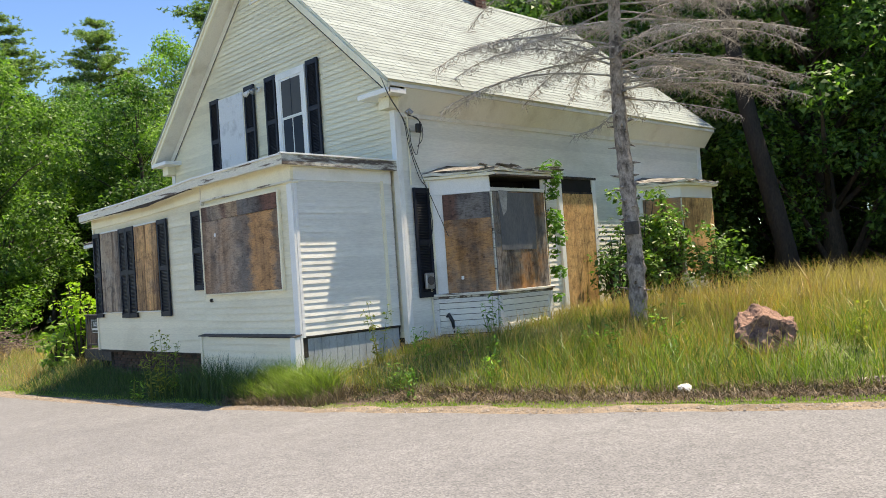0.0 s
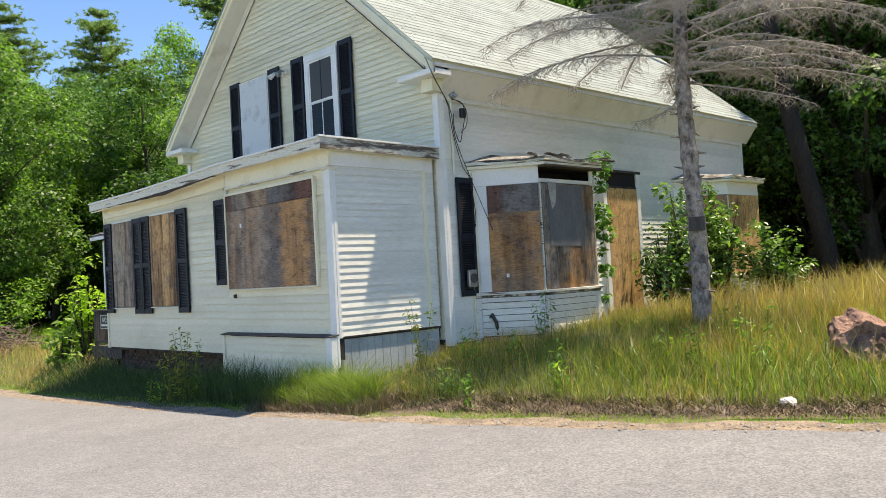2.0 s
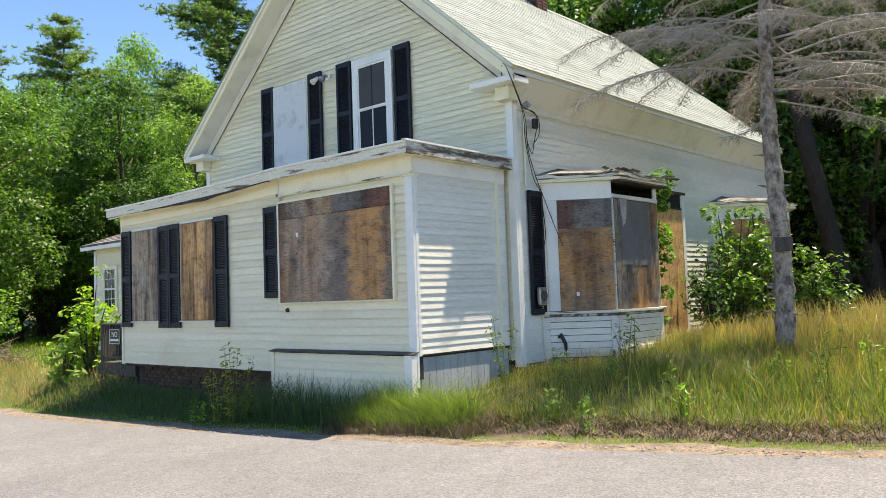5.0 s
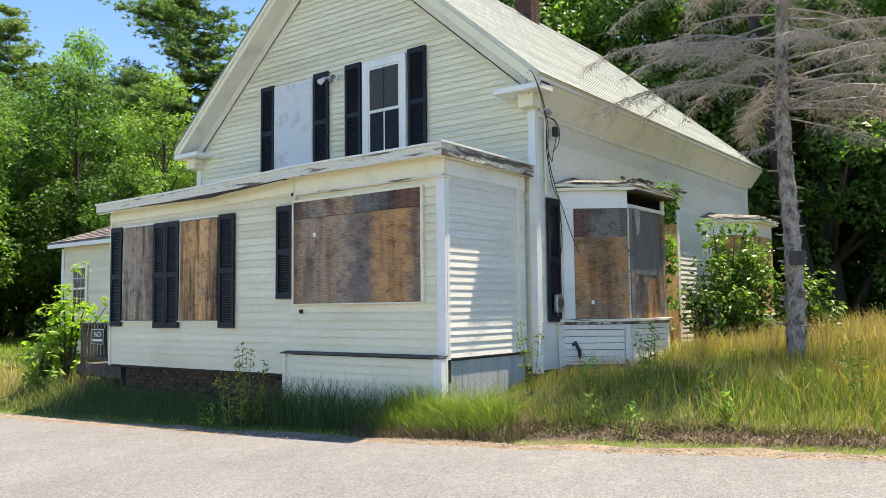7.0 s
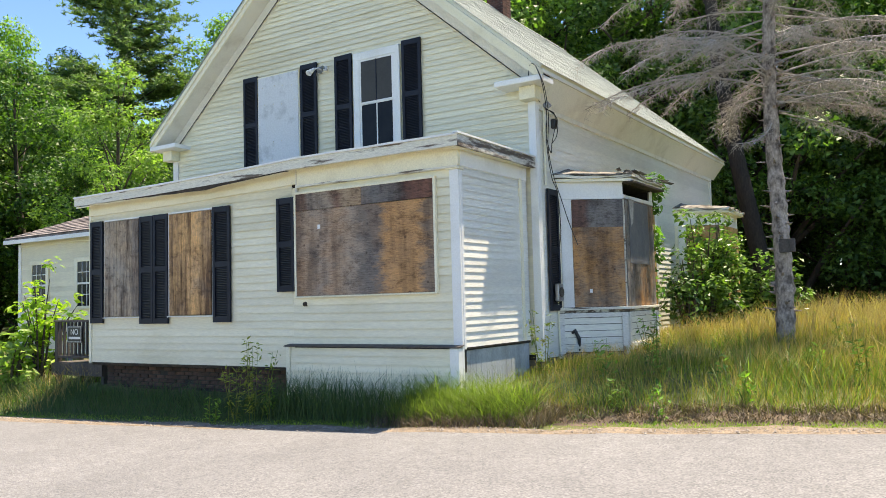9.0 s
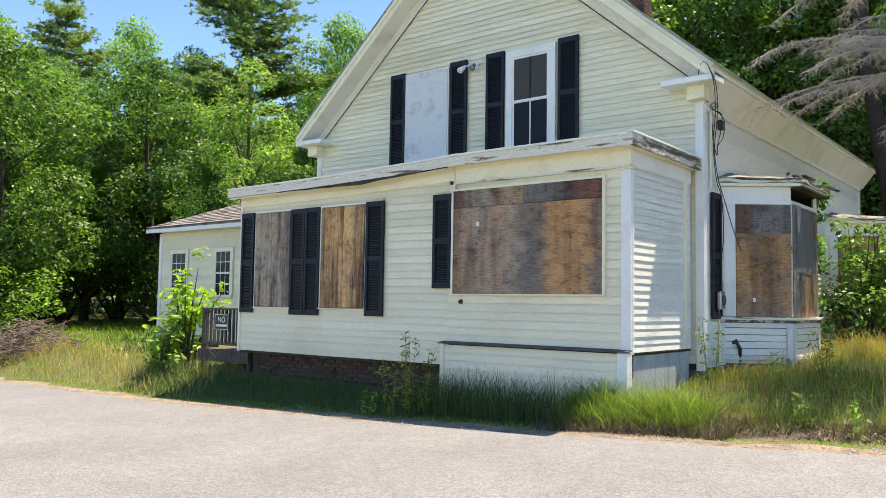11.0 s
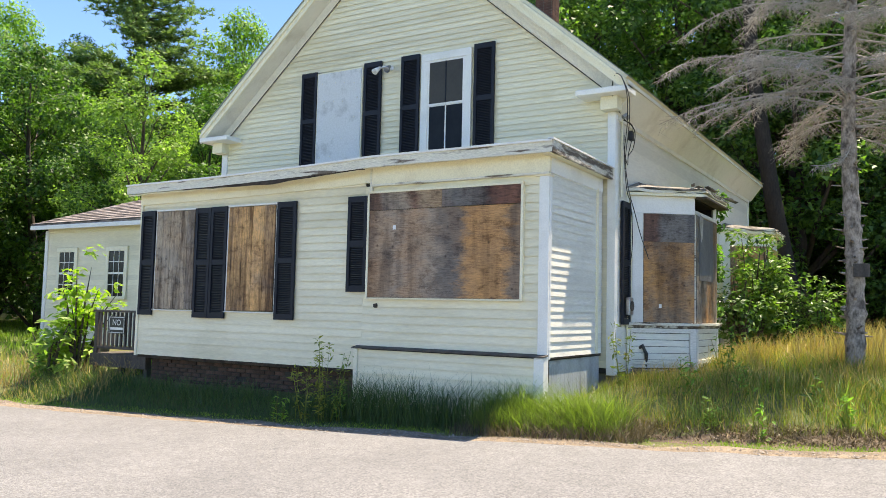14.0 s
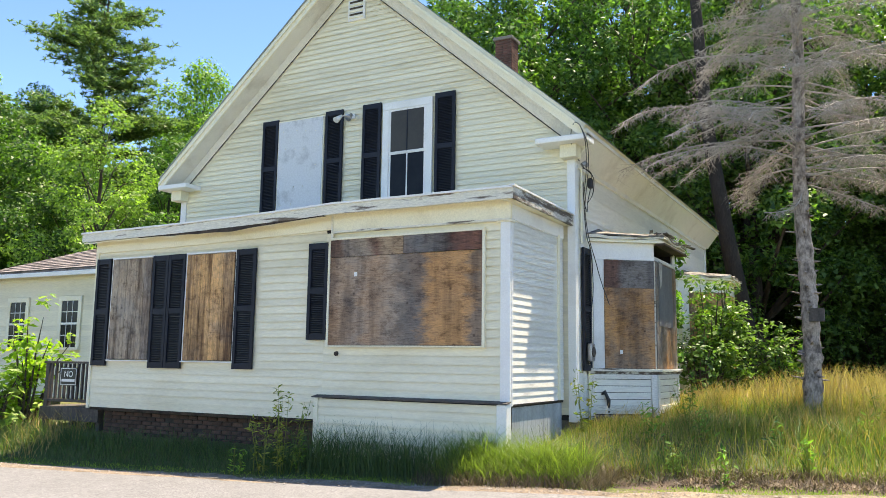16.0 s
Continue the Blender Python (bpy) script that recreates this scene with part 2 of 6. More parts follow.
M["brick"] = mat("old_red_brick", (0.185, 0.08, 0.058), (0.08, 0.052, 0.045), 6.0, 0.4, 0.7, 0.85, 60, 0.4, 0.5, rnd=0.4)
M["mortar"] = mat("grey_mortar", (0.25, 0.23, 0.20), (0.14, 0.13, 0.11), 5.0, 0.4, 0.7, 0.95, 70, 0.4, 0.4)
M["blueskirt"] = mat("pale_blue_grey_boards", (0.42, 0.46, 0.48), (0.30, 0.32, 0.33), 2.0, 0.45, 0.75, 0.65, 30, 0.2, 0.2, (2, 2, 0.5))
M["deckwood"] = mat("grey_deck_wood", (0.12, 0.10, 0.085), (0.06, 0.05, 0.045), 3.0, 0.4, 0.7, 0.85, 40, 0.4, 0.4, (3, 3, 0.5))
# darkness of unlit rooms, put into a near-black colour
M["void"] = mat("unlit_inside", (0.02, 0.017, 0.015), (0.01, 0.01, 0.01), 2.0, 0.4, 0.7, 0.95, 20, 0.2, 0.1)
M["cable"] = mat("black_cable", (0.012, 0.012, 0.013), (0.03, 0.03, 0.03), 5.0, 0.4, 0.7, 0.5, 50, 0.1, 0.1)
M["steel"] = mat("galvanised_steel", (0.42, 0.43, 0.44), (0.28, 0.28, 0.28), 6.0, 0.4, 0.7, 0.4, 60, 0.2, 0.1, metal=0.8)
M["signblack"] = mat("black_sign", (0.015, 0.015, 0.016), (0.03, 0.03, 0.03), 4.0, 0.4, 0.7, 0.4, 40, 0.1, 0.05)
M["signwhite"] = mat("white_lettering", (0.78, 0.78, 0.76), (0.6, 0.6, 0.58), 4.0, 0.5, 0.8, 0.5, 40, 0.1, 0.05)
M["rock"] = mat("reddish_granite", (0.33, 0.19, 0.135), (0.09, 0.05, 0.038), 4.5, 0.46, 0.64, 0.9, 34, 0.5, 1.0)
M["trim_grey"] = mat("greyed_trim_paint", (0.81, 0.775, 0.68), (0.58, 0.53, 0.43), 1.8, 0.5, 0.8, 0.6, 45, 0.18, 0.2)
M["bark"] = mat("brown_bark", (0.105, 0.08, 0.062), (0.05, 0.04, 0.033), 3.0, 0.4, 0.7, 0.95, 22, 0.5, 0.9, (1, 1, 0.35), (1, 1, 0.35))
M["bark_dead"] = mat("dead_spruce_bark", (0.47, 0.385, 0.325), (0.13, 0.10, 0.08), 8.0, 0.44, 0.64, 0.95, 30, 0.55, 0.9, (1, 1, 0.7), (1, 1, 0.6))
M["twig_dead"] = mat("bare_grey_twig", (0.50, 0.455, 0.405), (0.30, 0.265, 0.23), 5.0, 0.4, 0.7, 0.95, 24, 0.4, 0.4)
M["brush"] = mat("dry_brushwood", (0.21, 0.155, 0.125), (0.11, 0.08, 0.065), 5.0, 0.4, 0.7, 0.95, 24, 0.4, 0.4)
M["leaf"] = leaf_mat("broad_leaf", (0.030, 0.078, 0.020), (0.225, 0.375, 0.095), 0.43)
M["leaf_bright"] = leaf_mat("young_broad_leaf", (0.045, 0.12, 0.022), (0.285, 0.465, 0.10), 0.45)
M["leaf_pale"] = leaf_mat("pale_poplar_leaf", (0.14, 0.22, 0.05), (0.38, 0.50, 0.14), 0.5)
M["leaf_wood"] = leaf_mat("deep_wood_leaf", (0.020, 0.06, 0.018), (0.165, 0.29, 0.07), 0.43)
M["leaf_shrub"] = leaf_mat("glossy_shrub_leaf", (0.028, 0.075, 0.018), (0.22, 0.35, 0.09), 0.36, 0.38)
M["leaf_lime"] = leaf_mat("lime_green_leaf", (0.20, 0.33, 0.035), (0.48, 0.60, 0.09), 0.5)
M["needle"] = leaf_mat("pine_needle", (0.06, 0.11, 0.05), (0.28, 0.38, 0.17), 0.4)
M["grass"] = leaf_mat("green_grass", (0.125, 0.135, 0.028), (0.38, 0.395, 0.095), 0.4, patchy=((0.58, 0.80, 0.70), (1.2, 0.84, 0.7)))
M["grass_dry"] = leaf_mat("dry_seeding_grass", (0.33, 0.215, 0.10), (0.64, 0.46, 0.24), 0.4, patchy=((0.8, 0.8, 0.75), (1.1, 0.84, 0.7)))
# grass by the porch, its greens darkened to hold the shade there
M["grass_shade_tone"] = leaf_mat("shade_darkened_grass", (0.035, 0.07, 0.03), (0.11, 0.17, 0.06), 0.35)
M["grass_fresh"] = leaf_mat("fresh_grass", (0.10, 0.135, 0.03), (0.33, 0.39, 0.10), 0.42)
# dirty board edge, coloured darker to draw the shadow line under each lap
M["butt"] = mat("dirty_shadowed_board_edge", (0.42, 0.385, 0.30), (0.20, 0.175, 0.14), 2.0, 0.4, 0.7, 0.9, 40, 0.4, 0.3)
M["straw"] = leaf_mat("dead_thatch", (0.055, 0.042, 0.034), (0.26, 0.19, 0.135), 0.12)
M["soil"] = mat("dark_bank_soil", (0.085, 0.06, 0.043), (0.24, 0.17, 0.115), 2.2, 0.42, 0.7, 0.95, 45, 0.6, 0.9)
M["bark_dark"] = mat("dark_bark", (0.045, 0.036, 0.03), (0.022, 0.018, 0.016), 3.0, 0.4, 0.7, 0.95, 22, 0.5, 0.9, (1, 1, 0.35), (1, 1, 0.35))


def ground_mat():
    m, n, l, b = nodes_of("grassy_soil")
    co = n.new("ShaderNodeTexCoord").outputs["Object"]
    a = noise_tex(n, l, co, 0.35, 6, 0.65)
    f = noise_tex(n, l, co, 14.0, 5, 0.75)
    col = ramp(n, l, a, [(0.36, (0.075, 0.105, 0.028)), (0.52, (0.115, 0.135, 0.04)), (0.68, (0.19, 0.155, 0.08))])
    g = ramp(n, l, f, [(0.3, (0.5, 0.5, 0.5)), (0.7, (1.3, 1.25, 1.15))])
    l.new(blend(n, l, col, g, 1.0, "MULTIPLY"), b.inputs["Base Color"])
    b.inputs["Roughness"].default_value = 0.95
    bump(n, l, b, f, 0.8, 0.03)
    return m


def road_mat():
    m, n, l, b = nodes_of("worn_asphalt")
    co = n.new("ShaderNodeTexCoord").outputs["Object"]
    big = noise_tex(n, l, co, 0.5, 4, 0.6)
    mid = noise_tex(n, l, co, 5.0, 5, 0.7)
    vor = n.new("ShaderNodeTexVoronoi")
    vor.inputs["Scale"].default_value = 75.0
    l.new(co, vor.inputs["Vector"])
    col = ramp(n, l, big, [(0.3, (0.154, 0.154, 0.156)), (0.7, (0.194, 0.193, 0.194))])
    s = ramp(n, l, vor.outputs["Color"], [(0.1, (0.62, 0.62, 0.64)), (0.5, (1.0, 1.0, 1.0)), (0.95, (1.45, 1.42, 1.4))])
    col = blend(n, l, col, s, 1.0, "MULTIPLY")
    g = ramp(n, l, mid, [(0.3, (0.86, 0.86, 0.86)), (0.7, (1.08, 1.08, 1.08))])
    l.new(blend(n, l, col, g, 1.0, "MULTIPLY"), b.inputs["Base Color"])
    b.inputs["Roughness"].default_value = 0.88
    bump(n, l, b, vor.outputs["Distance"], 0.5, 0.006)
    return m


M["ground"], M["road"] = ground_mat(), road_mat()
M["gravel"] = mat("sandy_gravel", (0.33, 0.255, 0.18), (0.17, 0.13, 0.09), 3.5, 0.38, 0.66, 0.95, 45, 0.6, 1.0)

# ---- mesh helpers ----


def part(name, bm, material, parent=None, label="", smooth=False):
    """Links a bmesh as one mesh object under a thing or a part."""
    me = bpy.data.meshes.new(name)
    bm.to_mesh(me)
    bm.free()
    if smooth:
        me.polygons.foreach_set("use_smooth", [True] * len(me.polygons))
    me.materials.append(material)
    ob = new(name, me)
    ob.parent = parent
    if label:
        ob["label"] = label
    return ob


def share(name, me, parent, m=None):
    ob = new(name, me)
    ob.parent = parent
    if m is not None:
        ob.matrix_basis = m
    return ob


def empty(name, label, category, group="", kind="", at=(0, 0, 0)):
    ob = new(name)
    ob.location = at
    return tagged(ob, label, category, group, kind)


def box(bm, x0, x1, y0, y1, z0, z1, bev=0.0, m=None):
    """A box; with bev its edges are cut at 45 degrees."""
    c = min(bev, (x1 - x0) * 0.3, (y1 - y0) * 0.3, (z1 - z0) * 0.3)
    X, Y, Z = (x0, x1), (y0, y1), (z0, z1)
    made = []

    def v(x, y, z):
        q = Vector((x, y, z))
        made.append(bm.verts.new(m @ q if m is not None else q))
        return made[-1]
    if c <= 0:
        g = {(i, j, k): v(X[i], Y[j], Z[k]) for i in (0, 1) for j in (0, 1) for k in (0, 1)}
        for f in (((0, 0, 0), (0, 1, 0), (1, 1, 0), (1, 0, 0)), ((0, 0, 1), (1, 0, 1), (1, 1, 1), (0, 1, 1)), ((0, 0, 0), (1, 0, 0), (1, 0, 1), (0, 0, 1)),
                  ((0, 1, 0), (0, 1, 1), (1, 1, 1), (1, 1, 0)), ((0, 0, 0), (0, 0, 1), (0, 1, 1), (0, 1, 0)), ((1, 0, 0), (1, 1, 0), (1, 1, 1), (1, 0, 1))):
            bm.faces.new([g[q] for q in f])
        return made
    s = (1, -1)
    g = {}
    for i in (0, 1):
        for j in (0, 1):
            for k in (0, 1):
                g[i, j, k] = (v(X[i], Y[j] + s[j] * c, Z[k] + s[k] * c), v(X[i] + s[i] * c, Y[j], Z[k] + s[k] * c), v(X[i] + s[i] * c, Y[j] + s[j] * c, Z[k]))
    for i in (0, 1):
        a = [g[i, j, k][0] for j, k in ((0, 0), (1, 0), (1, 1), (0, 1))]
        bm.faces.new(a if i else a[::-1])
        a = [g[j, i, k][1] for j, k in ((0, 0), (1, 0), (1, 1), (0, 1))]
        bm.faces.new(a[::-1] if i else a)
        a = [g[j, k, i][2] for j, k in ((0, 0), (1, 0), (1, 1), (0, 1))]
        bm.faces.new(a if i else a[::-1])
    for i in (0, 1):
        for j in (0, 1):
            flip = (i + j) % 2
            for p, q, u, w in (((i, j, 0), (i, j, 1), 0, 1), ((i, 0, j), (i, 1, j), 2, 0), ((0, i, j), (1, i, j), 1, 2)):
                a = [g[p][u], g[p][w], g[q][w], g[q][u]]
                bm.faces.new(a[::-1] if not flip else a)
            for k in (0, 1):
                a = list(g[i, j, k])
                bm.faces.new(a if (i + j + k) % 2 else a[::-1])
    return made


def box_part(name, dims, material, parent, bev=0.004, label="", m=None):
    bm = bmesh.new()
    box(bm, *dims, bev, m)
    return part(name, bm, material, parent, label)


def prism(bm, pts, a, b):
    """A closed solid: the polygon pts (3D) moved from offset a to offset b."""
    a, b = Vector(a), Vector(b)
    lo = [bm.verts.new(Vector(p) + a) for p in pts]
    hi = [bm.verts.new(Vector(p) + b) for p in pts]
    bm.faces.new(lo)
    bm.faces.new(hi[::-1])
    for i in range(len(pts)):
        j = (i + 1) % len(pts)
        bm.faces.new((lo[j], lo[i], hi[i], hi[j]))
    bmesh.ops.recalc_face_normals(bm, faces=bm.faces[:])


def tube(bm, pts, radii, sides=6):
    """A tapered tube along pts."""
    rings = []
    pts = [Vector((float(q[0]), float(q[1]), float(q[2]))) for q in pts]
    radii = [float(r) for r in radii]
    for i, p in enumerate(pts):
        d = (Vector(pts[min(i + 1, len(pts) - 1)]) - Vector(pts[max(i - 1, 0)])).normalized()
        u = d.cross(Vector((0.31, 0.17, 0.93))).normalized() if abs(d.z) < 0.98 else d.cross(Vector((1, 0, 0))).normalized()
        v = d.cross(u)
        rings.append([bm.verts.new(p + radii[i] * (math.cos(k * math.tau / sides) * u + math.sin(k * math.tau / sides) * v)) for k in range(sides)])
    for r0, r1 in zip(rings, rings[1:]):
        for k in range(sides):
            j = (k + 1) % sides
            bm.faces.new((r0[k], r0[j], r1[j], r1[k]))
    bm.faces.new(rings[0][::-1])
    bm.faces.new(rings[-1])


def mesh_from(name, verts, faces, material, parent=None, label=""):
    me = bpy.data.meshes.new(name)
    me.from_pydata(verts, [], faces)
    me.update()
    me.materials.append(material)
    ob = new(name, me)
    ob.parent = parent
    if label:
        ob["label"] = label
    return ob


def smoothstep(v, a, b):
    v = min(1.0, max(0.0, (v - a) / (b - a)))
    return v * v * (3 - 2 * v)


# footing brick and mortar, darkened so their colour holds the shade under the porch
M["brick_in_shade"] = mat("shade_darkened_brick", (0.17, 0.095, 0.068), (0.07, 0.052, 0.042), 5.0, 0.38, 0.66, 0.9, 60, 0.45, 0.6, rnd=0.45)
M["mortar_dark"] = mat("shade_darkened_mortar", (0.07, 0.062, 0.052), (0.03, 0.028, 0.024), 5.0, 0.4, 0.7, 0.95, 70, 0.4, 0.4)
M["dark_bead_wood"] = mat("dark_timber", (0.05, 0.04, 0.032), (0.025, 0.02, 0.018), 4.0, 0.4, 0.7, 0.95, 40, 0.4, 0.4)
# wall backing coloured near-black, so the shaded gaps between boards read as dark
M["gap_backing"] = mat("dark_gap_backing", (0.030, 0.027, 0.023), (0.05, 0.045, 0.04), 4.0, 0.4, 0.7, 0.95, 40, 0.3, 0.2)
M["worn_more"] = mat("flaking_painted_wood", (0.66, 0.63, 0.55), (0.13, 0.10, 0.08), 3.2, 0.44, 0.56, 0.75, 40, 0.45, 0.5, (3.0, 0.8, 4.0), (0.4, 0.4, 3.0))
M["worn_light"] = mat("chipped_white_paint", (0.78, 0.755, 0.70), (0.22, 0.18, 0.15), 3.4, 0.60, 0.68, 0.65, 40, 0.25, 0.4, (1.0, 1.0, 2.5), (0.5, 0.5, 2.0))
M["torn"] = mat("torn_pale_paper", (0.50, 0.48, 0.45), (0.30, 0.28, 0.26), 6.0, 0.4, 0.7, 0.8, 40, 0.3, 0.2)
M["grass_lush"] = leaf_mat("lush_meadow_grass", (0.13, 0.22, 0.035), (0.38, 0.50, 0.11), 0.45)
M["paper"] = mat("crumpled_white_paper", (0.75, 0.75, 0.74), (0.55, 0.54, 0.52), 8.0, 0.5, 0.8, 0.8, 60, 0.1, 0.2)

# ---- ground, road ----
EDGE_X = [-120, -60, -30, -15, -8, -4, -0.76, 3.2, 4.5, 6.2, 7.76, 12, 20, 40, 80, 160]
EDGE_Y = [9.0, 3.5, 0.0, -1.5, -1.8, -1.55, -1.36, -0.90, -0.60, 0.0, 0.68, 2.9, 7.6, 19, 43, 91]
SLOPE_S = [-200, -60, -20, -8, -3, -1, 1, 4, 10, 40, 200]
SLOPE_Z = [-1.6, -1.2, -0.62, -0.40, -0.27, -0.20, -0.11, 0.0, 0.10, 0.5, 1.2]
_TX = np.arange(-1000, 1000, 0.25)
_TY = np.mean([np.interp(_TX + d, EDGE_X, EDGE_Y) for d in (-1.2, -0.6, 0, 0.6, 1.2)], axis=0).tolist()


def edge_y(x):
    """The far edge of the road, smoothed over two metres."""
    f = (x + 1000) * 4
    i = min(len(_TY) - 2, max(0, int(f)))
    return _TY[i] + (_TY[i + 1] - _TY[i]) * (f - i)


def off_road(x, y):
    """Metres from the road's far edge, positive towards the house."""
    s = (edge_y(x + 0.5) - edge_y(x - 0.5))
    return (y - edge_y(x)) / math.sqrt(1 + s * s)


_RS = np.arange(-300, 300, 0.5)
_RZ = np.mean([np.interp(_RS + d, SLOPE_S, SLOPE_Z) for d in (-2, -1, 0, 1, 2)], axis=0).tolist()


def road_z(x, y):
    """The road falls gently towards the meadow."""
    f = min(1196.0, max(1.0, (0.95 * x + 0.3 * y + 300) * 2))
    i = int(f)
    return _RZ[i] + (_RZ[i + 1] - _RZ[i]) * (f - i)


def ground_z(x, y):
    d, rz = off_road(x, y), road_z(x, y)
    if d < -9.2:
        return rz + 0.02 + 0.06 * smoothstep(-d, 9.2, 11) + 0.25 * noise.noise((x * 0.09, y * 0.09, 1.0)) * smoothstep(-d, 11, 22)
    if d < 0:
        return rz - 0.04 * smoothstep(-d, 0, 0.15)
    k = smoothstep(d, 0.3, 2.2)
    yard_z = 0.16 * smoothstep(d, 0.45, 1.1) + 0.20 * smoothstep(d, 0.9, 3.4) + 0.26 * smoothstep(d, 2.6, 7.5)
    left_z = -0.05 + 0.018 * min(d, 40.0)
    yard = smoothstep(x, -0.9, 1.0)
    z = rz * (1 - k) + (yard_z * yard + left_z * (1 - yard)) * k
    z += 0.05 * noise.noise((x * 0.7, y * 0.7, 0.3)) * smoothstep(d, 0.3, 1.5)
    return z + 3.0 * smoothstep(math.hypot(x, y), 40, 160) + 0.4 * smoothstep(y, 14, 30)


def axis_steps():
    a = list(np.arange(-16, 14.01, 0.35))
    lo = [-900, -500, -300, -200, -140, -100, -75, -60, -48, -40, -34, -29, -25, -22, -19, -17.5]
    hi = [15.5, 17, 19, 22, 26, 31, 37, 45, 55, 70, 90, 120, 160, 230, 340, 550, 900]
    return lo + a + hi


def build_ground():
    xs, ys = axis_steps(), axis_steps()
    verts = [(x, y, ground_z(x, y)) for y in ys for x in xs]
    w = len(xs)
    faces = [(j * w + i, j * w + i + 1, (j + 1) * w + i + 1, (j + 1) * w + i) for j in range(len(ys) - 1) for i in range(w - 1)]
    ob = mesh_from("ground", verts, faces, M["ground"])
    ob.data.polygons.foreach_set("use_smooth", [True] * len(ob.data.polygons))
    return tagged(ob, "rough grassy ground with bare soil patches", "ground", kind="structure")


def strip(name, d0, d1, z0, z1, material, label, wob=0.0, x_from=-110, x_to=110, mid=6):
    """A long band beside the road's edge, between the offsets d0 and d1."""
    xs = list(np.arange(x_from, -15, 2.5)) + list(np.arange(-15, 15, 0.22)) + list(np.arange(15, x_to, 2.5))
    xs = [x for x in xs if x_from <= x <= x_to]
    verts, faces = [], []
    for x in xs:
        s = edge_y(x + 0.5) - edge_y(x - 0.5)
        nx, ny = -s / math.sqrt(1 + s * s), 1 / math.sqrt(1 + s * s)
        a = d0 + wob * 0.3 * noise.noise((x * 2.3, 4.0, 0))
        b = d1 + wob * (noise.noise((x * 0.9, 0, 0)) + 0.5 * noise.noise((x * 3.1, 2.0, 0)))
        for k in range(mid + 1):
            f = k / mid
            d = a + (b - a) * f
            px, py = x + nx * d, edge_y(x) + ny * d
            z = z0 + (z1 - z0) * f + road_z(px, py)
            verts.append((px, py, max(z, (ground_z(px, py) + 0.006) if d > 0 and f < 0.99 and not (k == 0 and d0 > 0.1) else z if d <= 0 else ground_z(px, py) - 0.02)))
    w = mid + 1
    for i in range(len(xs) - 1):
        for k in range(mid):
            faces.append((i * w + k, i * w + k + 1, (i + 1) * w + k + 1, (i + 1) * w + k))
    ob = mesh_from(name, verts, faces, material)
    ob.data.polygons.foreach_set("use_smooth", [True] * len(ob.data.polygons))
    return tagged(ob, label, name.replace("_", " "), kind="structure")


build_ground()
strip("road", 0.0, -9.0, 0.006, 0.006, M["road"], "worn light grey asphalt country road", 0.08, mid=8)
strip("gravel_shoulder", -0.16, 0.30, 0.002, 0.016, M["gravel"], "sandy gravel shoulder beside the road", 0.3)
strip("bank_soil", 0.52, 1.08, 0.004, 0.004, M["soil"], "dark bare soil and dead roots at the foot of the bank", 0.35, x_from=-1.3, x_to=14)


def build_pebbles():
    """Loose stones along the road's edge."""
    rng = np.random.default_rng(44)
    verts, faces = [], []
    for k in range(3600):
        x = rng.uniform(-13, 13)
        d = rng.normal() * 0.10 + 0.10
        s = edge_y(x + 0.5) - edge_y(x - 0.5)
        q = math.sqrt(1 + s * s)
        px, py = x - s / q * d, edge_y(x) + d / q
        r = 0.006 + 0.012 * rng.random() ** 3
        z = max(road_z(px, py) + 0.012, ground_z(px, py)) + r * 0.4
        a = rng.uniform(0, 3.1)
        u, v = (math.cos(a) * r * 1.4, math.sin(a) * r * 1.4), (-math.sin(a) * r, math.cos(a) * r)
        i = len(verts)
        verts += [(px + u[0], py + u[1], z), (px + v[0], py + v[1], z), (px - u[0], py - u[1], z), (px - v[0], py - v[1], z), (px, py, z + r * 0.8)]
        faces += [(i, i + 1, i + 4), (i + 1, i + 2, i + 4), (i + 2, i + 3, i + 4), (i + 3, i, i + 4)]
    tagged(mesh_from("gravel_stones", verts, faces, M["pebble"]), "loose stones along the road's edge", "gravel", kind="stuff")


M["pebble"] = mat("mixed_stones", (0.42, 0.36, 0.30), (0.20, 0.17, 0.15), 30.0, 0.4, 0.6, 0.9, 80, 0.3, 0.3)
build_pebbles()

# ---- the house ----
WX0, WX1, WY0, WY1 = -7.9, 0.2, 2.0, 12.1       # main walls
BASE, EAVE_Z = 0.42, 4.72                       # wall foot, tip of the eave
RIDGE_X, SLOPE, OVER, RAKE_Y = -3.83, 0.862, 4.36, 1.62
RIDGE_Z = EAVE_Z + OVER * SLOPE
COURSE = 0.098

house = empty("house", "abandoned white clapboard farmhouse with boarded windows", "house", at=(0, 0, 0))


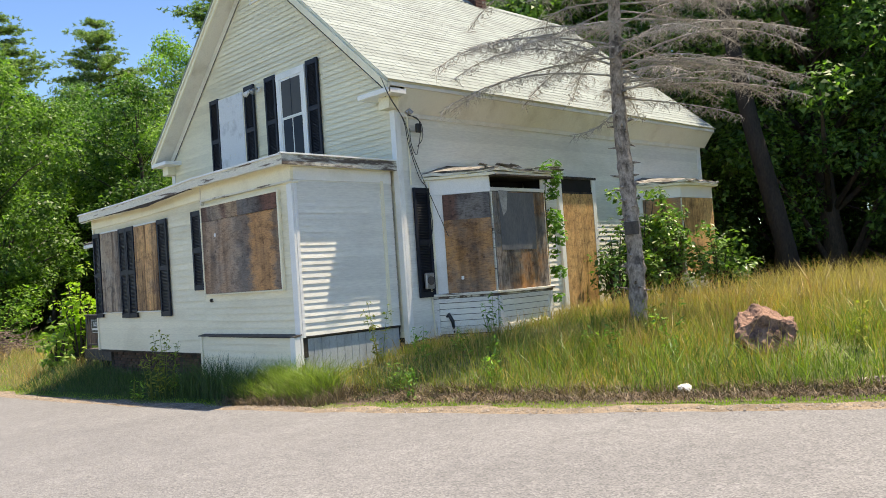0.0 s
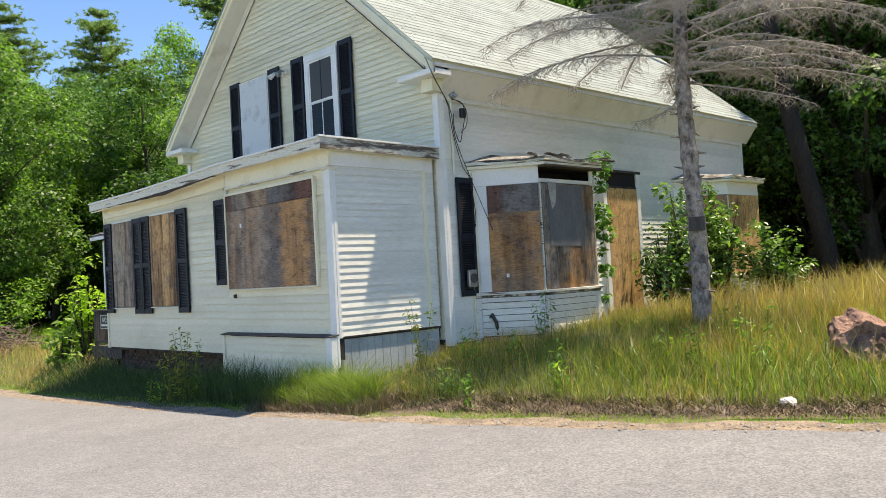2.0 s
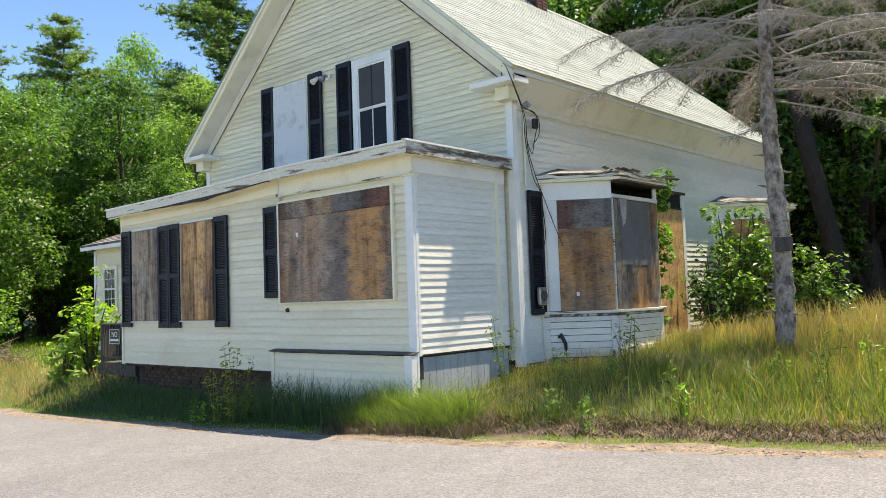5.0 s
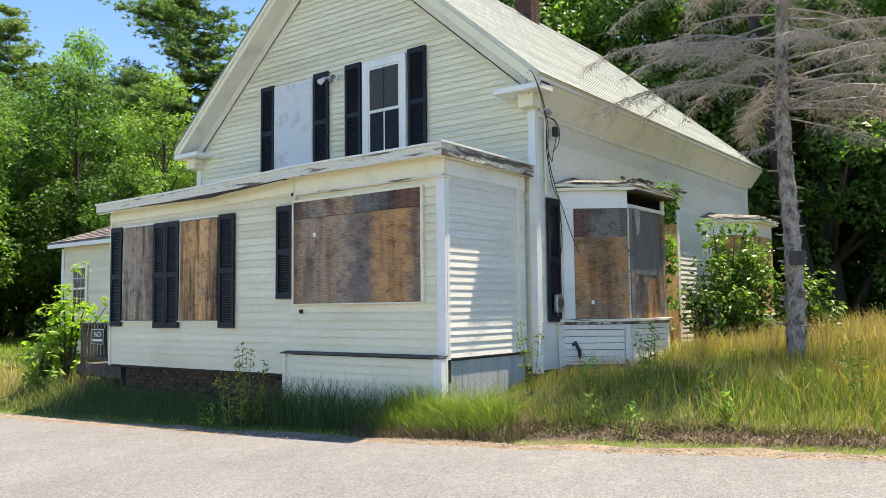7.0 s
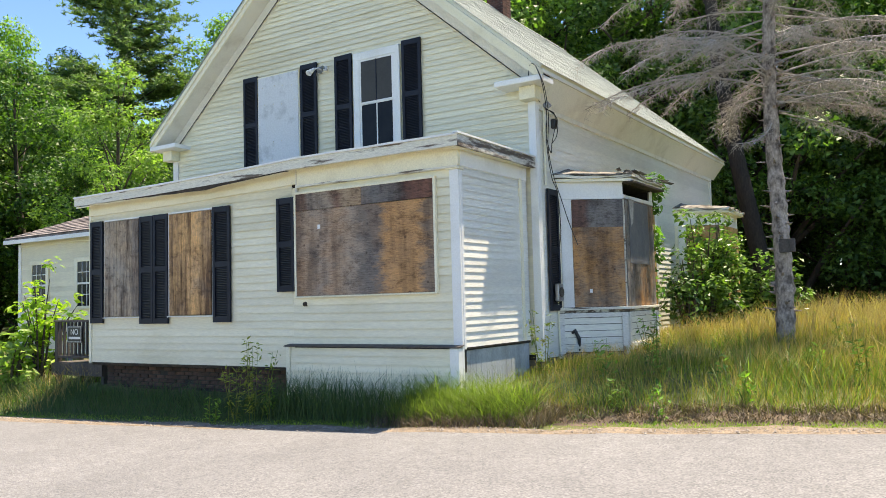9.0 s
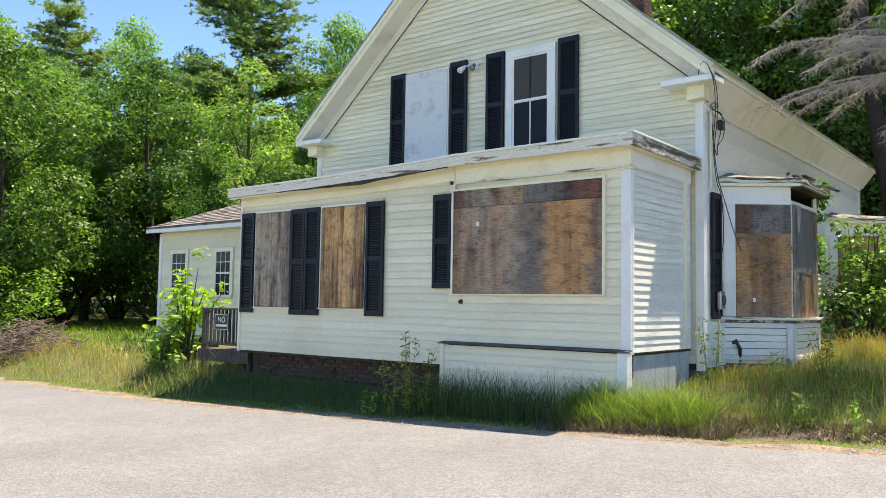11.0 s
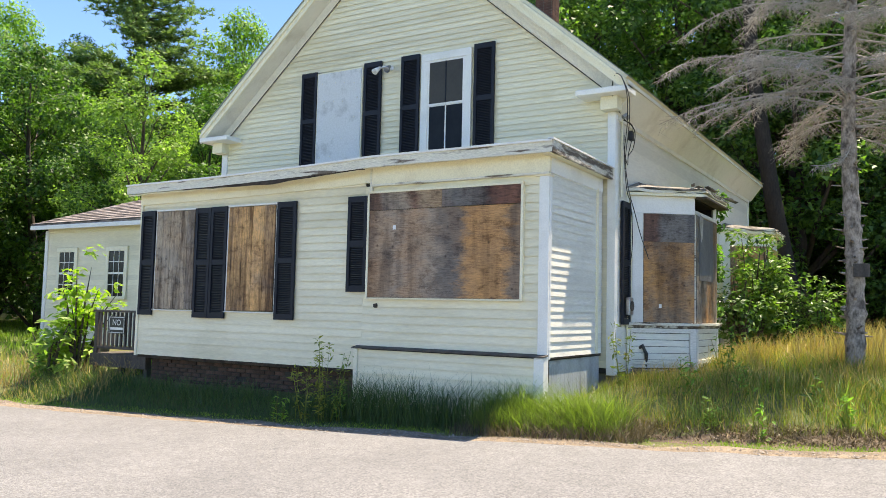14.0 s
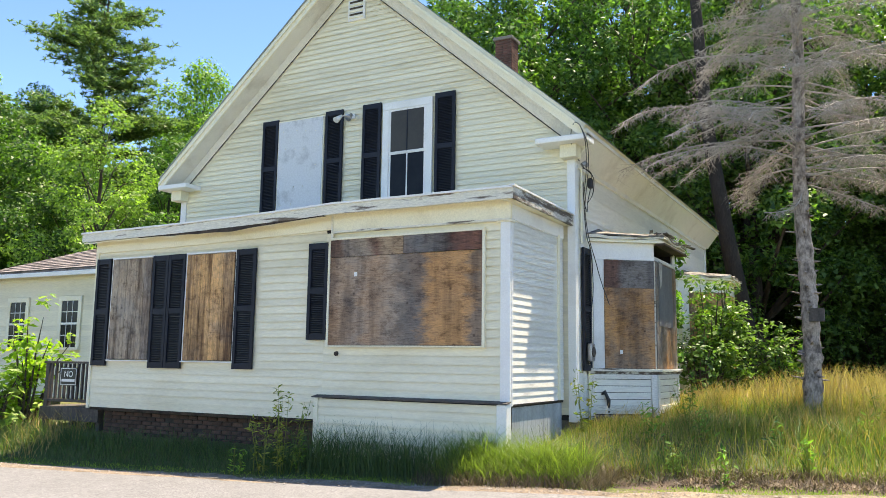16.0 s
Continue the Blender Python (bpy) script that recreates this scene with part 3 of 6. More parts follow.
def clapboards(owner, p0, along, out, length, z0, z1, material, clip=None, course=COURSE, name="clapboard"):
    """Overlapping boards, each an object, from z0 up to z1 along a wall; clip(z) gives the two ends of a course."""
    p0, along, out = Vector(p0), Vector(along), Vector(out)
    z, k = z0, 0
    while z < z1 - 0.01:
        top = min(z + course + 0.012, z1 + 0.012)
        e0, e1 = (0.0, length) if clip is None else clip(z)
        f0, f1 = (e0, e1) if clip is None else clip(top)
        if e1 - e0 > 0.05:
            f0, f1 = min(f0, (e0 + e1) / 2), max(f1, (e0 + e1) / 2)
            sag = 0.004 * noise.noise((k * 1.7, p0.x, p0.y))
            t = (0.023 if abs(out.y) > 0.5 else 0.017) + 0.004 * noise.noise((k * 2.3, 5.0, p0.y))
            bm = bmesh.new()
            n = max(1, int((e1 - e0) / 0.9))
            rows = []
            for i in range(n + 1):
                f = i / n
                s0, s1 = e0 + (e1 - e0) * f, f0 + (f1 - f0) * f
                w = sag + 0.0035 * noise.noise((s0 * 0.8, k * 3.1, p0.y))
                c = [p0 + along * s0 + out * 0.006 + Vector((0, 0, z + w + 0.032)), p0 + along * s0 + out * t + Vector((0, 0, z + w)),
                     p0 + along * s1 + out * 0.005 + Vector((0, 0, top + w)), p0 + along * s1 + out * 0.001 + Vector((0, 0, top + w))]
                rows.append([bm.verts.new(q) for q in c])
            for a, b in zip(rows, rows[1:]):
                for q in range(4):
                    bm.faces.new((a[q], a[(q + 1) % 4], b[(q + 1) % 4], b[q]))
            bm.faces.new(rows[0][::-1])
            bm.faces.new(rows[-1])
            bm.faces.ensure_lookup_table()
            bmesh.ops.recalc_face_normals(bm, faces=bm.faces[:])
            # undersides take the dark edge colour, which paints in the lap's shadow
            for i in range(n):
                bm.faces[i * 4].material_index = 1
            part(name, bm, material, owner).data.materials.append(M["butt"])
        z += course
        k += 1


def roof_under(x):
    return EAVE_Z + (OVER - abs(x - RIDGE_X)) * SLOPE


def build_shell():
    # front gable wall, as one solid
    bm = bmesh.new()
    prism(bm, [(WX0, WY0, BASE), (WX1, WY0, BASE), (WX1, WY0, roof_under(WX1) - 0.1), (RIDGE_X, WY0, RIDGE_Z - 0.1), (WX0, WY0, roof_under(WX0) - 0.1)], (0, 0, 0), (0, 0.14, 0))
    front = part("front_wall", bm, M["gap_backing"], house)
    bm = bmesh.new()
    prism(bm, [(WX0, WY1, BASE), (WX1, WY1, BASE), (WX1, WY1, roof_under(WX1) - 0.1), (RIDGE_X, WY1, RIDGE_Z - 0.1), (WX0, WY1, roof_under(WX0) - 0.1)], (0, -0.14, 0), (0, 0, 0))
    part("rear_wall", bm, M["siding"], house)
    side = box_part("side_wall", (WX1 - 0.14, WX1, WY0 + 0.14, WY1 - 0.14, BASE, roof_under(WX1) - 0.1), M["gap_backing"], house, 0)
    box_part("far_side_wall", (WX0, WX0 + 0.14, WY0 + 0.14, WY1 - 0.14, BASE, roof_under(WX0) - 0.1), M["siding"], house, 0)

    def gable(z):
        half = (RIDGE_Z - 0.42 - z) / SLOPE
        return max(0.0, RIDGE_X - half - WX0), min(WX1 - WX0, RIDGE_X + half - WX0)
    clapboards(front, (WX0, WY0, 0), (1, 0, 0), (0, -1, 0), WX1 - WX0, 3.3, RIDGE_Z - 0.45, M["siding"], gable)
    clapboards(front, (-0.02, WY0, 0), (1, 0, 0), (0, -1, 0), 0.15, 0.5, 3.3, M["siding"])
    clapboards(side, (WX1, WY0, 0), (0, 1, 0), (1, 0, 0), WY1 - WY0, BASE + 0.02, 4.42, M["siding_side"])
    # corner boards
    box_part("corner_board", (0.115, 0.238, 1.955, 1.999, 0.40, 4.30), M["trim_white"], house)
    box_part("corner_board", (0.201, 0.24, 2.0, 2.075, 0.40, 4.30), M["trim_white"], house)
    box_part("corner_board", (WX0 - 0.035, WX0 + 0.11, 1.965, 2.0, 0.40, 4.30), M["trim_white"], house)
    box_part("corner_board", (0.2, 0.232, 11.97, 12.13, 0.40, 4.42), M["trim_white"], house)
    # roof: two slabs
    d = Vector((1, 0, -SLOPE)).normalized()
    for s in (1, -1):
        bm = bmesh.new()
        nrm = Vector((s * SLOPE, 0, 1)).normalized()
        top = Vector((RIDGE_X, 0, RIDGE_Z))
        end = Vector((RIDGE_X + s * OVER, 0, EAVE_Z))
        prism(bm, [top, end, end - nrm * 0.05, top - Vector((0, 0, 0.066))], (0, RAKE_Y, 0), (0, WY1 + 0.3, 0))
        slab = part("roof", bm, M["trim"], house, "weathered roof with pale grey-green shingles")
        if s == 1:
            shingles(slab, top + nrm * 0.002, end + nrm * 0.002, nrm, RAKE_Y - 0.02, WY1 + 0.32)
        else:
            bm = bmesh.new()
            prism(bm, [top + nrm * 0.003, end + nrm * 0.003, end + nrm * 0.02, top + nrm * 0.02], (0, RAKE_Y - 0.02, 0), (0, WY1 + 0.32, 0))
            part("shingle_sheet", bm, M["shingle"], slab)
        # rake: fascia, soffit, frieze on the wall, moulding
        def band(name, y0, y1, a, b, material, x_in=0.0, x_out=0.0, label=""):
            bm = bmesh.new()
            pts = [(RIDGE_X, 0, RIDGE_Z - a), (end.x - s * x_out, 0, EAVE_Z + SLOPE * x_out - a), (end.x - s * x_out, 0, EAVE_Z + SLOPE * x_out - b), (RIDGE_X, 0, RIDGE_Z - b)]
            prism(bm, pts, (0, y0, 0), (0, y1, 0))
            return part(name, bm, material, house, label)
        band("rake_fascia", RAKE_Y, RAKE_Y + 0.03, 0.07, 0.24, M["trim"])
        band("rake_moulding", RAKE_Y - 0.03, RAKE_Y - 0.002, 0.07, 0.13, M["trim"])
        band("rake_soffit", RAKE_Y + 0.032, WY0 - 0.002, 0.21, 0.235, M["trim_grey"], 0, 0.1)
        band("rake_frieze", WY0 - 0.035, WY0 - 0.001, 0.24, 0.47, M["trim_grey"], 0, 0.25)
        band("rake_bead", WY0 - 0.044, WY0 - 0.036, 0.462, 0.482, M["dark_bead_wood"], 0, 0.25)
    # cornice returns
    for s, xw in ((1, WX1), (-1, WX0)):
        xo = RIDGE_X + s * OVER
        a, b = sorted((xw - s * 0.46, xo))
        bm = bmesh.new()
        box(bm, a, b, RAKE_Y - 0.03, WY0 - 0.001, 4.50, 4.585, 0.008)
        part("cornice_return", bm, M["trim_white"], house)
        a, b = sorted((xw - s * 0.14, xw + s * 0.12))
        bm = bmesh.new()
        box(bm, a, b, RAKE_Y + 0.16, WY0 - 0.002, 4.30, 4.50, 0.006)
        part("cornice_block", bm, M["trim"], house)
        a, b = sorted((xo - s * 0.03, xo))
        # narrow eave fascia and sloping cornice along the side
        bm = bmesh.new()
        box(bm, a, b, RAKE_Y + 0.031, WY1 + 0.28, 4.615, 4.675, 0.006)
        part("eave_fascia", bm, M["trim_grey"], house)
        bm = bmesh.new()
        prism(bm, [(xw + s * 0.035, 0, 4.26), (xo - s * 0.032, 0, 4.61), (xo - s * 0.032, 0, 4.64), (xw + s * 0.004, 0, 4.42)], (0, 1.99, 0), (0, WY1 + 0.26, 0))
        part("eave_soffit", bm, M["trim_grey"], house)
        bm = bmesh.new()
        box(bm, *sorted((xw + s * 0.004, xw + s * 0.05)), 2.08, WY1, 4.19, 4.262, 0.005)
        part("eave_frieze", bm, M["trim_grey"], house)
    # ridge cap
    bm = bmesh.new()
    prism(bm, [(RIDGE_X - 0.14, 0, RIDGE_Z - 0.09), (RIDGE_X, 0, RIDGE_Z + 0.035), (RIDGE_X + 0.14, 0, RIDGE_Z - 0.09), (RIDGE_X, 0, RIDGE_Z - 0.01)], (0, RAKE_Y - 0.02, 0), (0, WY1 + 0.32, 0))
    part("ridge_cap", bm, M["shingle"], house)
    # stone foot below the main walls
    box_part("foundation", (WX0 + 0.05, WX1 - 0.03, WY0 + 0.05, WY1 - 0.05, -0.1, BASE), M["mortar"], house, 0.01)
    # louvred vent near the peak
    vent = box_part("gable_vent", (-4.02, -3.66, 1.95, 1.999, 7.30, 7.70), M["trim_white"], house)
    for i in range(6):
        box_part("slat", (-3.98, -3.70, 1.935, 1.95, 7.34 + i * 0.058, 7.37 + i * 0.058), M["rotten"] if i % 2 else M["trim"], vent, 0)


def shingles(owner, top, end, nrm, y0, y1):
    """Courses of shingles, each with its notched lower edge, laid from the eave to the ridge."""
    run = (top - end).length
    up = (top - end).normalized()
    n = int(run / 0.142)
    for i in range(n + 1):
        a = end + up * (i * 0.142 - 0.02)
        b = end + up * min(run, i * 0.142 + 0.15)
        bm = bmesh.new()
        y = y0
        first = 0.15 if i % 2 else 0.3
        k = 0
        while y < y1 - 0.01:
            ye = min(y1, y + (first if k == 0 else 0.305))
            j = 0.006 * noise.noise((y * 3.0, i * 2.1, 0.4))
            lift = 0.010 + 0.004 * noise.noise((y * 2.0, i * 1.3, 2.4))
            c = []
            for q in (y + 0.004, ye - 0.004):
                p0 = a + up * j
                c.append([p0 + Vector((0, q, 0)) + nrm * 0.002, p0 + Vector((0, q, 0)) + nrm * lift, b + Vector((0, q, 0)) + nrm * 0.004])
            v = [[bm.verts.new(p) for p in r] for r in c]
            bm.faces.new((v[0][0], v[1][0], v[1][1], v[0][1]))
            bm.faces.new((v[0][1], v[1][1], v[1][2], v[0][2]))
            bm.faces.new((v[0][0], v[0][1], v[0][2]))
            bm.faces.new((v[1][0], v[1][2], v[1][1]))
            y, k = ye, k + 1
        part("shingle_course", bm, M["shingle"], owner)


def shutter(x0, x1, z0, z1, y, owner, turn=None, rails=(0.0, 0.5, 1.0)):
    """A louvred shutter that faces -y, with its rails and slats; turn lays it on another wall."""
    w, d = x1 - x0, 0.035
    bm = bmesh.new()
    def b(*a):
        box(bm, *a, 0.002, turn)
    b(x0, x0 + 0.055, y - d, y, z0, z1)
    b(x1 - 0.055, x1, y - d, y, z0, z1)
    h = z1 - z0
    for r in rails:
        zc = z0 + 0.045 + (h - 0.09) * r
        b(x0 + 0.055, x1 - 0.055, y - d + 0.002, y - 0.002, zc - 0.045, zc + 0.045)
    fr = part("shutter", bm, M["shutter"], owner, "dark blue-black louvred shutter")
    bm = bmesh.new()
    n = int(h / 0.030)
    for i in range(n):
        z = z0 + 0.09 + (h - 0.18) * (i + 0.5) / n
        m = Matrix.Translation((0, y - 0.015, z)) @ Matrix.Rotation(radians(-38), 4, "X") @ Matrix.Translation((0, -(y - 0.015), -z))
        box(bm, x0 + 0.055, x1 - 0.055, y - 0.031, y - 0.003, z - 0.003, z + 0.003, 0, (turn @ m) if turn is not None else m)
    part("louvres", bm, M["shutter"], fr)["kind"] = "stuff"
    bm = bmesh.new()
    box(bm, x0 + 0.05, x1 - 0.05, y - 0.010, y + 0.012, z0 + 0.02, z1 - 0.02, 0, turn)
    part("back", bm, M["signblack"], fr)
    return fr


def frame_of(owner, name, x0, x1, z0, z1, y0, y1, w, material, sill=0.0, m=None):
    """Four boards round an opening; its foot may be a deeper sill."""
    bm = bmesh.new()
    box(bm, x0 - w, x0, y0, y1, z0, z1, 0.003, m)
    box(bm, x1, x1 + w, y0, y1, z0, z1, 0.003, m)
    box(bm, x0 - w, x1 + w, y0 - 0.004, y1, z1, z1 + w, 0.003, m)
    box(bm, x0 - w - sill * 0.3, x1 + w + sill * 0.3, y0 - 0.006 - sill, y1, z0 - w * 0.6, z0, 0.003, m)
    return part(name, bm, material, owner)


def build_gable_windows():
    y = WY0 - 0.036
    for a, b, z in ((-5.88, -5.51, 5.66), (-4.43, -4.05, 5.67), (-3.63, -3.25, 5.68), (-2.18, -1.80, 5.685)):
        shutter(a, b, z - 1.83, z, y, house)
    # boarded window
    wb = box_part("window_board", (-5.49, -4.49, y - 0.03, y - 0.002, 3.86, 5.60), M["metalboard"], house, 0.003, "white painted board with dents and stains")
    bm = bmesh.new()
    rnd = random.Random(4)
    for i in range(5):
        for k in range(4):
            if rnd.random() < 0.75:
                cx, cz = -5.36 + k * 0.25 + rnd.uniform(-0.05, 0.05), 4.05 + i * 0.33 + rnd.uniform(-0.05, 0.05)
                vs = bmesh.ops.create_cone(bm, cap_ends=True, segments=7, radius1=0.014, radius2=0.01, depth=0.012)["verts"]
                bmesh.ops.transform(bm, matrix=pose(cx, y - 0.034, cz, 90), verts=vs)
    part("nail_heads", bm, M["worn"], wb)["kind"] = "stuff"
    frame_of(house, "window_trim", -5.49, -4.49, 3.84, 5.60, y - 0.018, y - 0.001, 0.025, M["trim"])
    # sash window
    win = frame_of(house, "window", -3.08, -2.36, 3.93, 5.52, y - 0.03, y - 0.001, 0.13, M["trim_white"], 0.03)
    win["label"] = "double-hung sash window, upper half shaded"
    bm = bmesh.new()
    for z0, z1, yy in ((3.95, 4.76, y - 0.012), (4.74, 5.52, y - 0.022)):
        box(bm, -3.08, -3.045, yy, yy + 0.012, z0, z1, 0.002)
        box(bm, -2.395, -2.36, yy, yy + 0.012, z0, z1, 0.002)
        if z0 < 4.0:
            box(bm, -2.735, -2.71, yy, yy + 0.012, z0, z1, 0.002)
        box(bm, -3.045, -2.395, yy, yy + 0.012, z0, z0 + 0.035, 0.002)
        box(bm, -3.045, -2.395, yy, yy + 0.012, z1 - 0.035, z1, 0.002)
    part("sash", bm, M["trim_white"], win)
    box_part("muntin", (-2.732, -2.713, y - 0.022, y - 0.012, 4.76, 5.50), M["shutter"], win, 0.001)
    for i, (a, b) in enumerate(((-3.045, -2.735), (-2.71, -2.395))):
        box_part("pane", (a, b, y - 0.008, y - 0.004, 3.98, 4.73), M["glass"], win, 0)
        box_part("pane", (a, b, y - 0.018, y - 0.014, 4.77, 5.49), M["shade_cloth"], win, 0)
    # twin flood lamp
    lamp = box_part("flood_lamp", (-3.88, -3.80, y - 0.05, y, 5.47, 5.55), M["signwhite"], house, 0.01, "twin-headed outdoor flood lamp")
    for s, dx in ((-1, -0.17), (1, 0.03)):
        bm = bmesh.new()
        tube(bm, [(-3.84, y - 0.05, 5.51), (-3.84 + dx * 0.5, y - 0.09, 5.53), (-3.84 + dx, y - 0.12, 5.51)], [0.014] * 3, 7)
        tube(bm, [(-3.84 + dx, y - 0.12, 5.52), (-3.84 + dx * 1.1, y - 0.16, 5.48), (-3.84 + dx * 1.3, y - 0.22, 5.42), (-3.84 + dx * 1.3, y - 0.222, 5.418)], [0.022, 0.036, 0.058, 0.054], 12)
        part("lamp_head", bm, M["steel"] if s > 0 else M["signwhite"], lamp, "", True)


# ---- the closed front porch ----
PX0, PX1 = -7.75, 0.03


def build_porch():
    body = box_part("porch_front_wall", (PX0, PX1, 0.0, 0.10, 0.40, 3.36), M["gap_backing"], house, 0)
    left = box_part("porch_end_wall", (PX0, PX0 + 0.1, 0.101, 1.96, 0.40, 3.36), M["siding"], house, 0)
    side = box_part("porch_side_wall", (PX1 - 0.1, PX1, 0.101, 1.96, 0.68, 3.36), M["gap_backing"], house, 0)
    clapboards(body, (PX0, 0, 0), (1, 0, 0), (0, -1, 0), -2.86 - PX0, 0.41, 3.20, M["siding"], None, 0.116)
    clapboards(body, (-2.86, 0, 0), (1, 0, 0), (0, -1, 0), 2.80, 0.74, 3.06, M["siding"], None, 0.116)
    clapboards(side, (PX1, 0.0, 0), (0, 1, 0), (1, 0, 0), 1.95, 0.72, 3.12, M["siding_side"], None, 0.098)
    clapboards(left, (PX0, 1.96, 0), (0, -1, 0), (-1, 0, 0), 1.96, 0.41, 3.2, M["siding"])
    # corner boards
    box_part("corner_board", (-0.075, 0.062, -0.045, -0.002, 0.30, 3.04), M["trim_white"], house)
    box_part("corner_board", (0.032, 0.066, -0.001, 0.055, 0.70, 3.04), M["trim_white"], house)
    box_part("corner_cap", (-0.13, 0.08, -0.06, 0.08, 3.04, 3.07), M["trim"], house)
    box_part("corner_board", (PX0 - 0.025, PX0 + 0.035, -0.04, -0.002, 0.39, 3.22), M["trim"], house)
    box_part("corner_strip", (0.032, 0.065, 1.70, 1.765, 0.72, 3.12), M["trim"], house)
    # floor and roof slab, which sags towards the far end
    box_part("porch_floor", (PX0 + 0.1, PX1 - 0.1, 0.1, 1.96, 0.40, 0.48), M["deckwood"], house, 0)

    def sag(x):
        f = min(1.0, max(0.0, (-2.6 - x) / 5.3))
        return -0.105 * f ** 0.8 - 0.02 * math.sin(f * math.pi)
    xs = np.linspace(PX0 - 0.12, PX1 + 0.165, 30)

    def along_front(name, prof, material, x_from=-99, x_to=99, wob=0.0, label=""):
        """A moulding along the front: the profile (y, z) is swept along the sagging roof edge."""
        bm = bmesh.new()
        rows = []
        for x in np.linspace(max(x_from, xs[0]), min(x_to, xs[-1]), 30):
            dz = sag(x) + wob * noise.noise((x * 2.0, 3.0, 0))
            hip = 0.3 * smoothstep(x, -2.2, PX1 + 0.17)
            rows.append([bm.verts.new((x, py, pz + dz - (hip if py > 1.5 else 0.0))) for py, pz in prof])
        m = len(prof)
        for a, b in zip(rows, rows[1:]):
            for q in range(m):
                bm.faces.new((a[q], a[(q + 1) % m], b[(q + 1) % m], b[q]))
        bm.faces.new(rows[0][::-1])
        bm.faces.new(rows[-1])
        bmesh.ops.recalc_face_normals(bm, faces=bm.faces[:])
        return part(name, bm, material, house, label)
    along_front("porch_roof", [(-0.27, 3.395), (1.99, 3.70), (1.99, 3.76), (-0.27, 3.455)], M["shingle"], label="low lean-to porch roof, sagging at one end")
    along_front("porch_fascia", [(-0.272, 3.30), (-0.272, 3.44), (-0.242, 3.44), (-0.242, 3.30)], M["worn"], wob=0.006, label="peeling white fascia board with bare patches")
    along_front("drip_edge", [(-0.30, 3.435), (-0.30, 3.462), (-0.273, 3.462), (-0.273, 3.435)], M["trim_white"], wob=0.004)
    along_front("porch_soffit", [(-0.241, 3.305), (-0.03, 3.335), (-0.03, 3.36), (-0.241, 3.33)], M["trim"], -2.75)
    along_front("sprung_soffit", [(-0.235, 3.27), (-0.02, 3.335), (-0.02, 3.355), (-0.235, 3.29)], M["trim"], -99, -2.8, 0.05, "soffit board hanging loose, dark gap above it")
    along_front("porch_frieze", [(-0.06, 3.09), (-0.06, 3.34), (-0.001, 3.34), (-0.001, 3.09)], M["trim"], -2.72, 0.07)
    along_front("frieze_bead", [(-0.078, 3.06), (-0.078, 3.088), (-0.001, 3.088), (-0.001, 3.06)], M["worn"], -2.72, 0.06)
    along_front("porch_frieze", [(-0.045, 3.13), (-0.045, 3.37), (-0.001, 3.37), (-0.001, 3.13)], M["trim"], PX0 - 0.02, -2.752)
    # dark strip as the shaded gap where soffit has dropped away from the fascia
    bm = bmesh.new()
    rows = []
    for i in range(25):
        f = i / 24
        x = -6.5 + 3.75 * f
        t = 0.012 + 0.06 * math.sin(f * math.pi) ** 2 * (0.75 + 0.5 * noise.noise((x * 1.9, 0.0, 0.0)))
        z = 3.302 + sag(x)
        rows.append([bm.verts.new(v) for v in ((x, -0.268, z), (x, -0.262, z - t), (x, -0.20, z - t * 0.5), (x, -0.20, z))])
    for a, b in zip(rows, rows[1:]):
        for q in range(4):
            bm.faces.new((a[q], a[(q + 1) % 4], b[(q + 1) % 4], b[q]))
    bm.faces.new(rows[0][::-1])
    bm.faces.new(rows[-1])
    bmesh.ops.recalc_face_normals(bm, faces=bm.faces[:])
    part("soffit_gap_strip", bm, M["rotten"], house, "dark strip standing for the shaded gap where the soffit has dropped")
    box_part("trim_strip", (-2.751, -2.721, -0.07, -0.02, 2.99, 3.33), M["worn"], house)
    # return of the eave on the porch's side
    bm = bmesh.new()
    prism(bm, [(0, -0.27, 3.30), (0, 1.96, 3.28), (0, 1.96, 3.436), (0, -0.27, 3.45)], (0.166, 0, 0), (0.209, 0, 0))
    part("side_fascia", bm, M["worn_more"], house, "peeling fascia, paint flaked to grey wood")
    bm = bmesh.new()
    prism(bm, [(0, -0.30, 3.452), (0, 1.96, 3.438), (0, 1.96, 3.462), (0, -0.30, 3.476)], (0.15, 0, 0), (0.225, 0, 0))
    part("drip_edge", bm, M["trim_white"], house)
    box_part("side_soffit", (0.035, 0.165, -0.24, 1.95, 3.29, 3.31), M["trim"], house, 0)
    box_part("side_frieze", (0.032, 0.06, 0.0, 1.94, 3.09, 3.29), M["trim_white"], house)
    # pale skirt below the side; a dark strip above it draws the shaded gap
    skirt = box_part("side_skirt", (-0.08, 0.0, 0.06, 1.93, 0.05, 0.70), M["blueskirt"], house, 0.003, "pale blue-grey boarded skirt")
    for i in range(13):
        yy = 0.08 + i * 0.143
        box_part("board", (0.001, 0.014, yy, yy + 0.138, 0.06, 0.695 - 0.02 * (i % 3 == 1)), M["blueskirt"], skirt, 0.003)
    box_part("dark_gap_strip", (-0.02, 0.045, 0.0, 1.93, 0.70, 0.735), M["rotten"], house, 0.004)
    # clapboarded box below the big window
    bx = box_part("front_skirt", (-2.88, -0.02, -0.11, -0.02, -0.15, 0.70), M["siding"], house, 0, "clapboarded skirt box below the porch")
    clapboards(bx, (-2.83, -0.11, 0), (1, 0, 0), (0, -1, 0), 2.77, -0.09, 0.70, M["siding"], None, 0.116)
    box_part("corner_board", (-2.90, -2.83, -0.148, -0.108, -0.15, 0.72), M["trim"], house)
    box_part("corner_board", (-0.075, 0.062, -0.15, -0.05, -0.15, 0.72), M["trim_white"], house)
